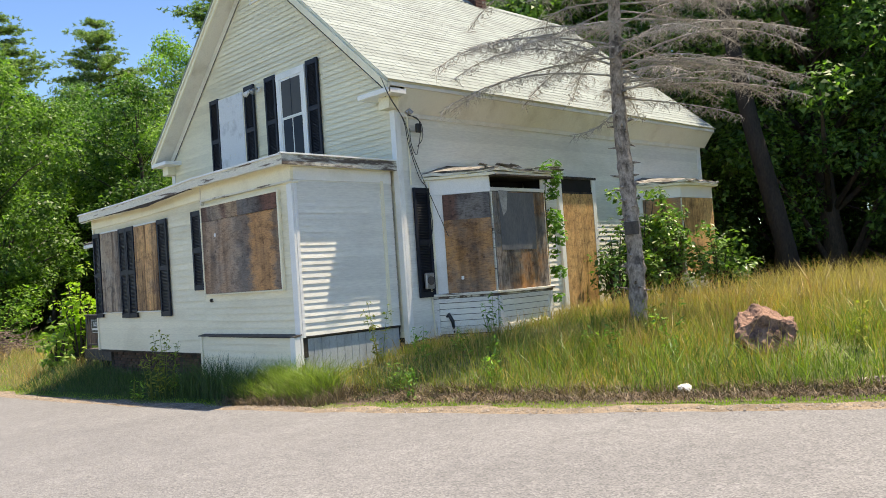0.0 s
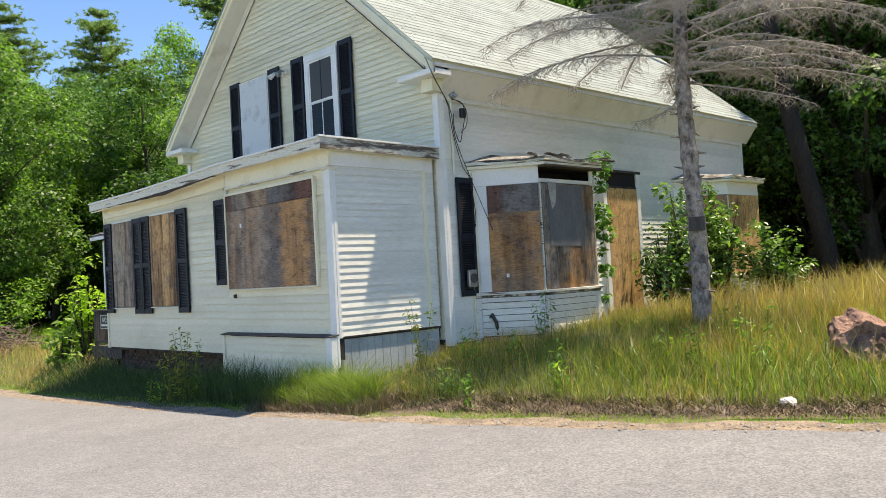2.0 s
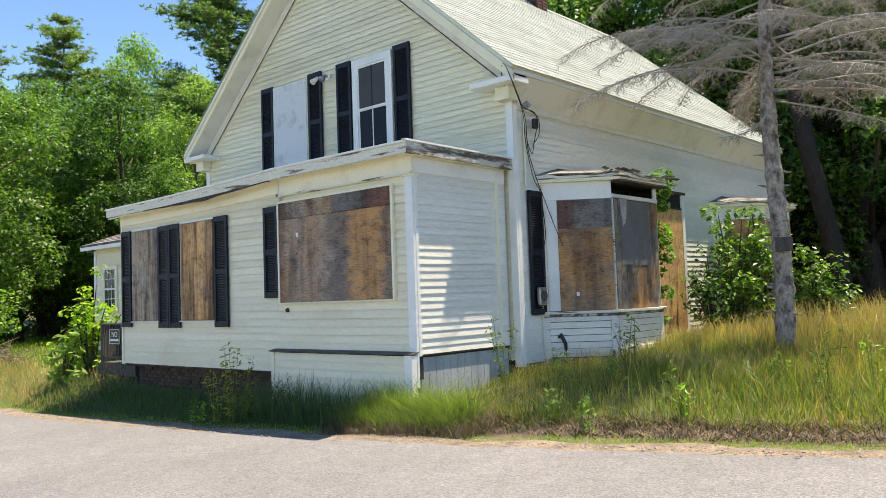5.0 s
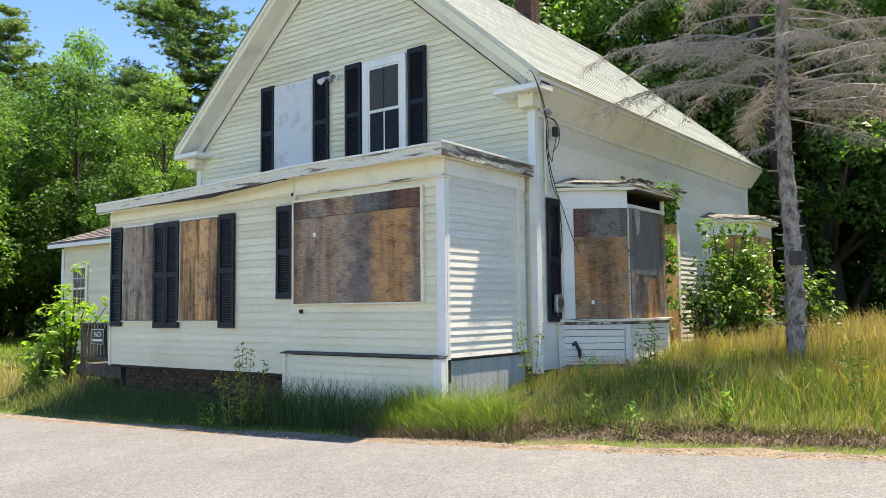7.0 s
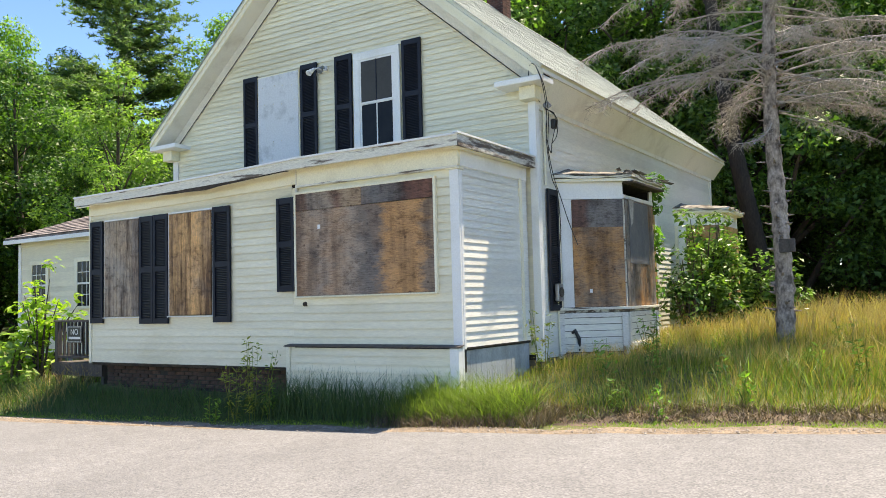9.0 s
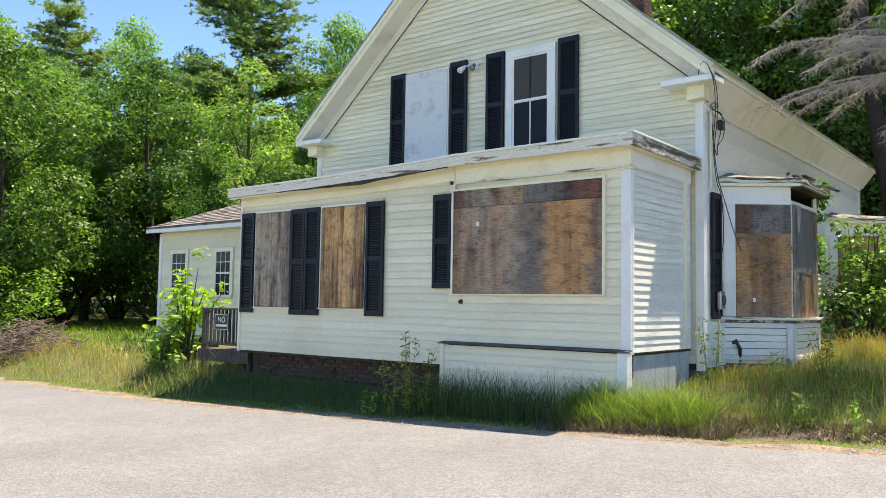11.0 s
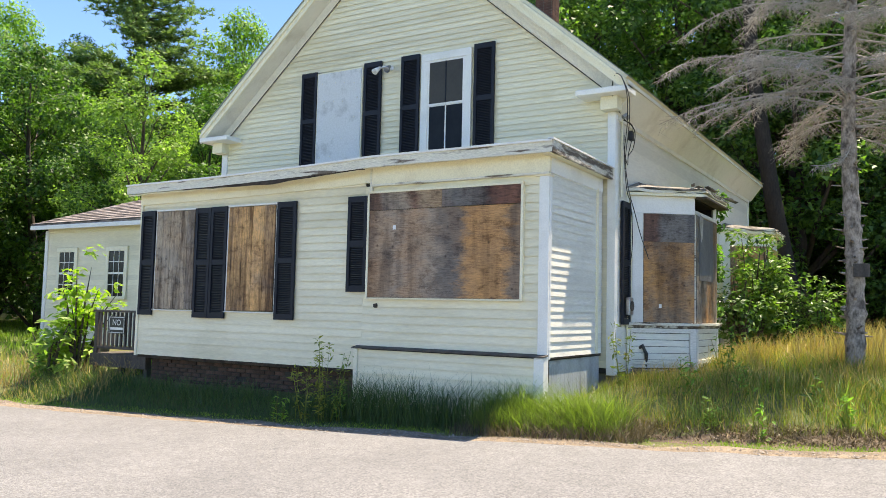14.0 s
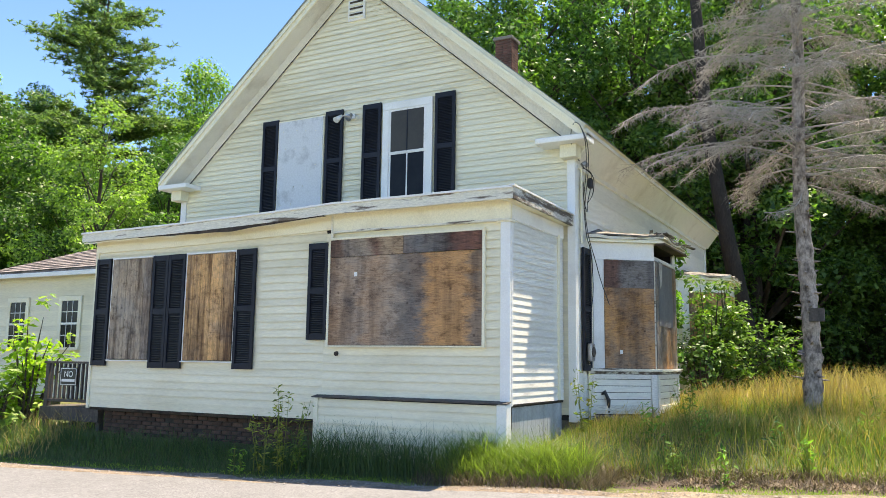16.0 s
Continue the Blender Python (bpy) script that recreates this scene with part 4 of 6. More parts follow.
    bm = bmesh.new()
    prism(bm, [(0, -0.165, 0.725), (0, -0.02, 0.745), (0, -0.02, 0.762), (0, -0.165, 0.739)], (-2.93, 0, 0), (0.07, 0, 0))
    part("ledge", bm, M["deckwood"], house)
    # brick footing, set back in the shade, which its darkened colours also carry
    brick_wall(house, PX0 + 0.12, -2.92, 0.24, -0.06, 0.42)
    box_part("sill_beam", (PX0, -2.9, 0.02, 0.12, 0.36, 0.405), M["rotten"], house, 0.004)


def brick_wall(owner, x0, x1, y, z0, z1):
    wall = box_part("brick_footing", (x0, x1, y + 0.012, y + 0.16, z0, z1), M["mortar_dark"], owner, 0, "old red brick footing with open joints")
    me = []
    for k in range(3):
        bm = bmesh.new()
        vs = box(bm, 0, 0.195, 0, 0.05, 0, 0.056, 0.005)
        for v in bm.verts:
            v.co += Vector((noise.noise(v.co * 30 + Vector((k, 0, 0))), noise.noise(v.co * 30 + Vector((0, k, 3))), noise.noise(v.co * 30 + Vector((5, 0, k))))) * 0.006
        m = bpy.data.meshes.new("brick")
        bm.to_mesh(m)
        bm.free()
        m.materials.append(M["brick_in_shade"])
        me.append(m)
    rnd = random.Random(11)
    row, z = 0, z0
    while z < z1 - 0.05:
        x = x0 - (0.1 if row % 2 else 0)
        while x < x1 - 0.15:
            if rnd.random() > 0.05:
                share("brick", rnd.choice(me), wall, pose(max(x, x0), y - rnd.uniform(0, 0.016), z, 0, 0, rnd.uniform(-2, 2)))
            x += 0.207
        z += 0.067
        row += 1


def planks(owner, name, x0, x1, z0, z1, y, n, material, label):
    """A window closed with upright planks of uneven width."""
    rnd = random.Random(int(x0 * -100))
    cuts = np.cumsum([rnd.uniform(0.7, 1.3) for _ in range(n)])
    cuts = [x0 + (x1 - x0) * c / cuts[-1] for c in [0, *cuts]]
    back = box_part(name, (x0, x1, y, y + 0.012, z0, z1), M["rotten"], owner, 0, label)
    for i, (a, b) in enumerate(zip(cuts, cuts[1:])):
        box_part("plank", (a + 0.0025, b - 0.0025, y - 0.022 - rnd.uniform(0, 0.004), y - 0.001, z0 + rnd.uniform(0, 0.006), z1 - rnd.uniform(0, 0.006)), material, back, 0.003)


def build_porch_windows():
    y = -0.036
    for a, b, z0, z1 in ((-7.70, -7.35, 1.10, 2.91), (-6.34, -5.985, 1.08, 2.905), (-5.975, -5.61, 1.08, 2.91), (-4.53, -4.14, 1.09, 2.92), (-3.14, -2.79, 1.53, 2.93)):
        shutter(a, b, z0, z1, y, house)
    frame_of(house, "window_trim", -7.30, -6.36, 1.20, 2.89, y - 0.012, y + 0.02, 0.03, M["trim_white"], 0.02)
    planks(house, "boarded_window", -7.30, -6.36, 1.21, 2.885, y - 0.006, 5, M["plank_grey"], "window boarded with grey weathered pine planks")
    frame_of(house, "window_trim", -5.58, -4.56, 1.20, 2.89, y - 0.012, y + 0.02, 0.03, M["trim_white"], 0.02)
    planks(house, "boarded_window", -5.57, -4.57, 1.21, 2.885, y - 0.006, 5, M["plank_tan"], "window boarded with tan pine planks")
    # the big boarded window: one sheet, a patched strip above
    tr = frame_of(house, "window_trim", -2.75, -0.325, 1.45, 2.955, y - 0.035, y + 0.02, 0.035, M["trim"], 0.0)
    box_part("plywood_sheet", (-2.75, -0.325, y - 0.024, y - 0.004, 1.455, 2.70), M["ply_big"], tr, 0.002, "weathered plywood sheet, grey and orange")
    box_part("plywood_strip", (-2.75, -1.53, y - 0.026, y - 0.004, 2.705, 2.955), M["ply_strip"], tr, 0.002)
    box_part("plywood_strip", (-1.525, -0.325, y - 0.03, y - 0.004, 2.707, 2.955), M["ply_strip_red"], tr, 0.002)
    box_part("paper_tag", (-2.33, -2.28, y - 0.028, y - 0.0245, 2.42, 2.48), M["signwhite"], tr, 0)
    # knocked hole with a pipe stub in the siding
    bm = bmesh.new()
    tube(bm, [(-2.62, -0.01, 1.34), (-2.62, -0.05, 1.335)], [0.035, 0.03], 10)
    part("pipe_stub", bm, M["rotten"], house)


# ---- bay windows, side door, chimney, cables ----
BAY = [(0.20, 2.60), (1.07, 3.26), (1.07, 4.68), (0.20, 5.42)]     # plan of the bay: wall, two corners, wall


def facet(p, q):
    """The pose of a facet: x runs from p to q, -y looks out of the house."""
    d = Vector((q[0] - p[0], q[1] - p[1], 0))
    return Matrix.Translation((p[0], p[1], 0)) @ Matrix.Rotation(math.atan2(d.y, d.x), 4, "Z"), d.length


def build_bay(dy, broken):
    bay = empty("bay_window", "", "")
    for k in list(bay.keys()):
        del bay[k]
    bay.parent = house
    pts = [(x, y + dy) for x, y in BAY]
    for i in range(3):
        m, w = facet(pts[i], pts[i + 1])

        def b(name, x0, x1, y0, y1, z0, z1, material, bev=0.003, label=""):
            return box_part(name, (x0, x1, y0, y1, z0, z1), material, bay, bev, label, m)
        b("base_wall", 0.0, w, 0.0, 0.09, 0.38, 1.16, M["gap_backing"], 0)
        b("water_table", 0.0, w, -0.012, -0.001, 0.49, 0.537, M["siding_side"], 0.002)
        # framed panel of short boards below the sill
        b("panel_stile", 0.0, 0.09, -0.042, -0.002, 0.44, 1.09, M["worn_light"])
        b("panel_stile", w - 0.09, w, -0.042, -0.002, 0.44, 1.09, M["worn_light"])
        b("panel_rail", 0.092, w - 0.092, -0.040, -0.002, 1.02, 1.09, M["worn_light"])
        b("panel_rail", 0.092, w - 0.092, -0.034, -0.002, 0.54, 0.61, M["worn"])
        b("foot_board", -0.01, w + 0.01, -0.045, -0.002, 0.40, 0.47, M["worn_more"])
        b("open_joint", 0.0, w, -0.02, -0.002, 0.472, 0.486, M["rotten"], 0)
        for k in range(4):
            b("clapboard", 0.092, w - 0.092, -0.016 - 0.003 * (k % 2), -0.001, 0.615 + k * 0.101, 0.708 + k * 0.101, M["siding_side"])
        b("sill", -0.03, w + 0.03, -0.09, 0.05, 1.135, 1.175, M["worn"])
        b("sill_apron", -0.015, w + 0.015, -0.05, -0.002, 1.098, 1.134, M["worn_more"])
        b("open_joint", 0.0, w, -0.03, -0.002, 1.088, 1.097, M["rotten"], 0)
        # head: frieze board, cornice; the front facet of the broken bay lies open
        if i == 0:
            b("side_trim", 0.09, 0.265, -0.016, 0.05, 1.18, 2.86, M["trim_white"])
            b("side_trim", 0.0, 0.088, -0.005, 0.05, 1.18, 2.86, M["trim"])
            x0, x1 = 0.267, w - 0.015
        else:
            x0, x1 = 0.03, w - 0.03
            b("side_trim", 0.0, 0.028, -0.012, 0.05, 1.18, 2.86, M["worn"])
            b("side_trim", w - 0.028, w, -0.012, 0.05, 1.18, 2.86, M["worn"])
        if i == 1 and broken:
            b("head_strip", 0.0, w, -0.02, 0.04, 2.87, 2.93, M["trim_white"])
            # boards coloured near-black stand in for the deep shade of the cavity
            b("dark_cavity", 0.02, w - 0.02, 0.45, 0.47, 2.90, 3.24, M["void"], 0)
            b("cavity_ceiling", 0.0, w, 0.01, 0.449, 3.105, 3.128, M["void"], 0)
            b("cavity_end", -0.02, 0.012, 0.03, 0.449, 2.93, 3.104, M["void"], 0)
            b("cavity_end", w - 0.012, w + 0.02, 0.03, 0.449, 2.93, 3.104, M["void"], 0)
            b("rotten_edge", -0.05, w + 0.10, -0.20, -0.03, 3.10, 3.135, M["rotten"], 0.006)
            b("cavity_floor", 0.0, w, 0.045, 0.449, 2.88, 2.90, M["rotten"], 0)
        else:
            b("head_board", 0.0, w, -0.016, 0.05, 2.861, 3.13, M["trim_white"])
        mat_ = M["ply_bay"] if i == 0 else M["ply_grey"] if (i == 1 and broken) else M["ply_door"]
        b("plywood", x0, x1, -0.026, -0.004, 1.18, 2.855, mat_, 0.002, "weathered plywood sheet over the bay window")
        if i == 0:
            b("plywood_strip", x0, x1, -0.036, -0.027, 2.42, 2.853, M["ply_bay_strip"] if broken else mat_, 0.002)
            b("paper_tag", x0 + 0.24, x0 + 0.285, -0.030, -0.0265, 1.40, 1.46, M["signwhite"], 0)
        if i == 1 and broken:
            b("torn_covering", x0 + 0.15, x0 + 1.06, -0.032, -0.0265, 1.85, 2.84, M["tarpaper"], 0)
            v = [m @ Vector(c) for c in ((0.16, -0.036, 2.88), (0.40, -0.036, 2.87), (0.34, -0.037, 2.52), (0.25, -0.037, 2.44))]
            bm = bmesh.new()
            prism(bm, v, (0, 0, 0), m.to_3x3() @ Vector((0, -0.003, 0)))
            part("torn_strip", bm, M["torn"], bay)
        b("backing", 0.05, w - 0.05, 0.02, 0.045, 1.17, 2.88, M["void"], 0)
    # roof: low hipped lid with rotten layered edge
    rnd = random.Random(3 + int(dy))
    c = Vector((0.2, (pts[0][1] + pts[3][1]) / 2, 0))
    out = []
    for (x, y) in pts:
        v = Vector((x - c.x, y - c.y, 0))
        out.append(Vector((x + (0.16 if x > 0.5 else 0.012), c.y + v.y * (1.07 if x > 0.5 else 1.06), 0)))
    for layer, (z, g) in enumerate(((3.13, 0.0), (3.19, 0.03), (3.225, 0.05))):
        bm = bmesh.new()
        ring = []
        n = 7
        for i in range(3):
            for k in range(n):
                p = out[i].lerp(out[i + 1], k / n)
                if i == 0 and k == 0:
                    ring.append(p)
                else:
                    ring.append(p + Vector((g * rnd.uniform(0.2, 1.2), rnd.uniform(-0.02, 0.02), rnd.uniform(-0.02, 0.012) * layer)))
        ring.append(out[3])
        lo = [bm.verts.new(p + Vector((0, 0, z))) for p in ring]
        up = 0.045 if layer < 2 else 0.025
        hi = [bm.verts.new(p + Vector((0, 0, z + up))) for p in ring]
        cen = [Vector((0.23, p.y * 0.6 + c.y * 0.4, z + up + (0.16 if layer == 2 else 0.0))) for p in ring]
        mid = [bm.verts.new(q) for q in cen]
        low = [bm.verts.new(Vector((0.23, q.y, z))) for q in cen]
        for k in range(len(ring) - 1):
            bm.faces.new((lo[k], lo[k + 1], hi[k + 1], hi[k]))
            bm.faces.new((hi[k], hi[k + 1], mid[k + 1], mid[k]))
            bm.faces.new((lo[k + 1], lo[k], low[k], low[k + 1]))
        bmesh.ops.recalc_face_normals(bm, faces=bm.faces[:])
        part(("soffit", "cornice", "roof_lid")[layer], bm, (M["trim"], M["worn"], M["shingle_rot"])[layer], bay)
    if broken:
        for k in range(14):
            y = rnd.uniform(3.0 + dy, 4.9 + dy)
            bm = bmesh.new()
            a = Vector((rnd.uniform(1.0, 1.26), y, 3.25 + rnd.uniform(-0.02, 0.05)))
            d = Vector((rnd.uniform(-0.12, 0.1), rnd.uniform(-0.3, 0.3), rnd.uniform(-0.05, 0.04)))
            prism(bm, [a, a + d, a + d + Vector((0.05, 0, 0.015)), a + Vector((0.06, 0, 0.01))], (0, 0, 0), (0, 0, 0.012))
            part("shingle_scrap", bm, M["shingle_rot"], bay)
    return bay


M["tarpaper"] = mat("grey_felt", (0.15, 0.153, 0.16), (0.21, 0.205, 0.20), 2.5, 0.45, 0.75, 0.85, 30, 0.3, 0.3, (2, 2, 0.6), (2, 2, 0.4))
M["shingle_rot"] = mat("rotten_roof_felt", (0.30, 0.28, 0.25), (0.07, 0.06, 0.05), 5.0, 0.42, 0.6, 0.9, 50, 0.5, 0.6)


def build_side():
    turn = Matrix.Translation((0.237, 0, 0)) @ Matrix.Rotation(radians(90), 4, "Z")
    shutter(2.24, 2.60, 1.14, 3.0, 0.0, house, turn)
    build_bay(0.0, True)
    build_bay(6.25, False)
    # boarded door with an open transom, drawn as a near-black panel
    d = box_part("door", (0.24, 0.268, 6.28, 7.32, 0.62, 2.98), M["ply_door"], house, 0.003, "doorway closed with orange plywood")
    box_part("door_frame", (0.215, 0.275, 6.16, 6.28, 0.55, 3.28), M["trim_white"], d)
    box_part("door_frame", (0.215, 0.275, 7.32, 7.44, 0.55, 3.28), M["trim_white"], d)
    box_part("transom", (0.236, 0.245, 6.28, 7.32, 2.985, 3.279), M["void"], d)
    box_part("transom_head", (0.215, 0.29, 6.14, 7.46, 3.28, 3.33), M["rotten"], d)
    box_part("transom_bar", (0.246, 0.27, 6.28, 7.32, 2.981, 3.02), M["rotten"], d)
    # meter box, conduits
    meter = box_part("meter_box", (0.277, 0.345, 2.33, 2.52, 1.28, 1.55), M["steel"], house, 0.015, "grey electric meter socket, meter gone")
    bm = bmesh.new()
    tube(bm, [(0.34, 2.425, 1.42), (0.36, 2.425, 1.42), (0.362, 2.425, 1.42)], [0.075, 0.075, 0.06], 14)
    part("meter_ring", bm, M["deckwood"], meter)
    bm = bmesh.new()
    tube(bm, [(0.245, 2.52, 1.28), (0.245, 2.53, 0.9), (0.245, 2.55, 0.5)], [0.014] * 3, 7)
    tube(bm, [(0.245, 2.23, 4.22), (0.245, 2.22, 3.6), (0.245, 2.22, 3.05)], [0.016] * 3, 7)
    tube(bm, [(0.245, 2.62, 3.10), (0.25, 2.63, 2.0), (0.25, 2.63, 0.6)], [0.017] * 3, 7)
    part("conduit", bm, M["trim"], house)
    # service cables hanging in loops from the corner of the eave
    bm = bmesh.new()
    hook = Vector((0.46, 1.55, 4.70))
    runs = [
        [hook, (0.52, 1.62, 4.45), (0.40, 2.0, 4.1), (0.30, 2.18, 3.7), (0.27, 2.38, 3.2), (0.285, 2.52, 3.0), (0.30, 2.56, 2.7), (0.29, 2.6, 2.3), (0.285, 2.45, 1.9)],
        [hook, (0.56, 1.6, 4.4), (0.42, 2.02, 4.05), (0.30, 2.23, 3.62), (0.28, 2.44, 3.2), (0.34, 2.56, 2.85), (0.40, 2.68, 2.5), (0.50, 2.76, 2.15)],
        [hook, (0.36, 1.60, 4.76), (0.27, 1.7, 4.62), (0.25, 1.85, 4.4), (0.29, 2.02, 4.28)],
        [(0.27, 2.22, 4.22), (0.36, 2.36, 4.16), (0.33, 2.44, 3.98), (0.28, 2.42, 3.72), (0.3, 2.33, 3.55), (0.27, 2.26, 3.75), (0.27, 2.25, 4.0)],
        [(0.27, 2.22, 4.24), (0.38, 2.40, 4.10), (0.35, 2.46, 3.85), (0.29, 2.38, 3.7)],
    ]
    for r in runs:
        p = [Vector(q) for q in r]
        fine = []
        for i in range(len(p) - 1):
            a, b_, c_, d_ = p[max(i - 1, 0)], p[i], p[i + 1], p[min(i + 2, len(p) - 1)]
            for s in range(5):
                t = s / 5
                fine.append(0.5 * ((2 * b_) + (c_ - a) * t + (2 * a - 5 * b_ + 4 * c_ - d_) * t * t + (3 * b_ - a - 3 * c_ + d_) * t ** 3))
        fine.append(p[-1])
        tube(bm, fine, [0.0065] * len(fine), 6)
    wires = part("service_cable", bm, M["cable"], house, "black service cables hanging in loops")
    bm = bmesh.new()
    box(bm, 0.30, 0.37, 2.34, 2.44, 3.93, 4.08, 0.012)
    part("splice", bm, M["cable"], wires)
    bm = bmesh.new()
    tube(bm, [(0.27, 2.20, 4.26), (0.30, 2.24, 4.30), (0.33, 2.28, 4.25)], [0.035, 0.04, 0.035], 9)
    part("weather_head", bm, M["steel"], wires)
    bm = bmesh.new()
    tube(bm, [(0.30, 2.75, 0.74), (0.42, 2.72, 0.82), (0.47, 2.75, 0.7), (0.45, 2.8, 0.5)], [0.03, 0.035, 0.03, 0.02], 8)
    part("hose_bib", bm, M["cable"], house)
    # downspout stub of the corner and chimney
    ch = box_part("chimney", (-4.04, -3.62, 8.35, 8.78, 8.0, 9.30), M["mortar"], house, 0, "red brick chimney with a stone cap")
    rnd = random.Random(2)
    z = 8.2
    bmb = bmesh.new()
    box(bmb, 0, 0.2, 0, 0.03, 0, 0.058, 0.004)
    me = bpy.data.meshes.new("brick")
    bmb.to_mesh(me)
    bmb.free()
    me.materials.append(M["brick"])
    k = 0
    while z < 9.24:
        for i in range(2):
            share("brick", me, ch, pose(-4.045 + i * 0.212, 8.33, z))
            share("brick", me, ch, pose(-3.60, 8.345 + i * 0.212, z, 0, 0, 90))
        z += 0.069
        k += 1
    box_part("chimney_cap", (-4.09, -3.57, 8.30, 8.83, 9.27, 9.35), M["mortar"], ch, 0.01)


def build_ell():
    ell = empty("house_wing", "low white clapboard wing with a sagging shingle roof", "house wing")
    w = box_part("front_wall", (-14.75, -8.0, 2.75, 2.87, 0.32, 3.12), M["siding"], ell, 0)
    box_part("end_wall", (-14.75, -14.63, 2.871, 6.2, 0.32, 3.12), M["siding"], ell, 0)
    box_part("rear_wall", (-14.62, -8.0, 6.1, 6.2, 0.32, 3.12), M["siding"], ell, 0)
    clapboards(w, (-14.75, 2.75, 0), (1, 0, 0), (0, -1, 0), 6.7, 0.33, 3.0, M["siding"], None, 0.115)
    box_part("corner_board", (-14.79, -14.67, 2.71, 2.748, 0.32, 3.05), M["trim_white"], ell)
    box_part("frieze", (-14.7, -8.0, 2.715, 2.749, 2.98, 3.12), M["trim"], ell)
    bm = bmesh.new()
    prism(bm, [(-15.0, 2.45, 3.12), (-8.0, 2.45, 3.16), (-8.0, 4.5, 4.0), (-13.6, 4.5, 3.93)], (0, 0, 0), (0, 0, 0.06))
    rf = part("roof", bm, M["shingle_old"], ell, "faded reddish shingle roof")
    bm = bmesh.new()
    prism(bm, [(-15.0, 2.45, 3.12), (-13.6, 4.5, 3.93), (-13.6, 4.6, 3.93), (-15.0, 6.5, 3.12)], (0, 0, 0), (0, 0, 0.06))
    part("roof", bm, M["shingle_old"], ell)
    for i in range(11):
        f0, f1 = i / 11, (i + 1.12) / 11
        a0, a1 = Vector((-15.0, 2.43, 3.185)).lerp(Vector((-13.6, 4.5, 3.995)), f0), Vector((-15.0, 2.43, 3.185)).lerp(Vector((-13.6, 4.5, 3.995)), min(1, f1))
        b0, b1 = Vector((-8.0, 2.43, 3.225)).lerp(Vector((-8.0, 4.5, 4.065)), f0), Vector((-8.0, 2.43, 3.225)).lerp(Vector((-8.0, 4.5, 4.065)), min(1, f1))
        bm = bmesh.new()
        prism(bm, [a0 + Vector((0, 0, 0.018)), b0 + Vector((0, 0, 0.018)), b1, a1], (0, 0, -0.012), (0, 0, 0.0))
        part("shingle_course", bm, M["shingle_old"], rf)
    box_part("eave_board", (-15.0, -8.0, 2.43, 2.455, 3.05, 3.15), M["trim_white"], ell)
    for x0, x1 in ((-14.14, -13.57), (-12.27, -11.72)):
        win = frame_of(ell, "window", x0, x1, 1.45, 2.50, 2.69, 2.748, 0.11, M["trim"], 0.03)
        box_part("pane", (x0, x1, 2.705, 2.712, 1.45, 2.52), M["glass"], win, 0)
        bm = bmesh.new()
        for k in (1, 2):
            x = x0 + (x1 - x0) * k / 3
            box(bm, x - 0.006, x + 0.006, 2.694, 2.7045, 1.45, 2.52)
        for z in (1.72, 1.985, 2.25):
            box(bm, x0, x1, 2.695, 2.704, z - (0.025 if z == 1.985 else 0.008), z + (0.022 if z == 1.985 else 0.008))
        part("glazing_grid", bm, M["trim_white"], win)
    for x in (-14.6, -12.9, -11.2, -9.5):
        box_part("pier", (x, x + 0.3, 2.80, 3.1, -0.1, 0.318), M["mortar"], ell, 0.01)
    return ell


def build_landing():
    land = empty("landing", "weathered grey wooden landing with a slatted railing", "landing")
    box_part("deck", (-9.35, -7.80, 0.28, 1.9, 0.30, 0.36), M["deckwood"], land)
    box_part("rim_board", (-9.37, -7.80, 0.24, 0.278, 0.12, 0.35), M["deckwood"], land)
    for x in (-9.33, -8.6, -7.9):
        box_part("post", (x, x + 0.09, 0.285, 0.375, -0.1, 1.12 if x < -9 else 0.298), M["deckwood"], land)
    box_part("rail", (-9.36, -7.80, 0.27, 0.36, 1.121, 1.16), M["deckwood"], land)
    box_part("lower_rail", (-9.24, -7.80, 0.29, 0.34, 0.44, 0.49), M["deckwood"], land)
    for i in range(12):
        x = -9.20 + i * 0.118
        box_part("baluster", (x, x + 0.042, 0.294, 0.336, 0.491, 1.119), M["deckwood"], land)
    sign = box_part("warning_sign", (-8.87, -8.42, 0.246, 0.256, 0.73, 1.05), M["signblack"], None, 0.002)
    tagged(sign, "small black warning sign on the landing railing", "sign")
    bm = bmesh.new()
    for a, b in (((-8.855, -8.435), (1.025, 1.035)), ((-8.855, -8.435), (0.745, 0.755)), ((-8.855, -8.845), (0.756, 1.024)), ((-8.445, -8.435), (0.756, 1.024)),
                 ((-8.82, -8.47), (0.80, 0.845))):
        box(bm, a[0], a[1], 0.2435, 0.2455, b[0], b[1])
    part("border", bm, M["signwhite"], sign)
    cu = bpy.data.curves.new("lettering", "FONT")
    cu.body, cu.size, cu.align_x, cu.extrude = "NO", 0.15, "CENTER", 0.001
    tmp = bpy.data.objects.new("tmp", cu)
    scene.collection.objects.link(tmp)
    me = bpy.data.meshes.new_from_object(tmp.evaluated_get(bpy.context.evaluated_depsgraph_get()))
    bpy.data.objects.remove(tmp)
    me.materials.append(M["signwhite"])
    tx = new("lettering", me)
    tx.parent = sign
    tx.matrix_basis = pose(-8.645, 0.2445, 0.885, 90)


build_shell()
build_gable_windows()
build_porch()
build_porch_windows()
build_side()
build_ell()
build_landing()

# ---- plants ----


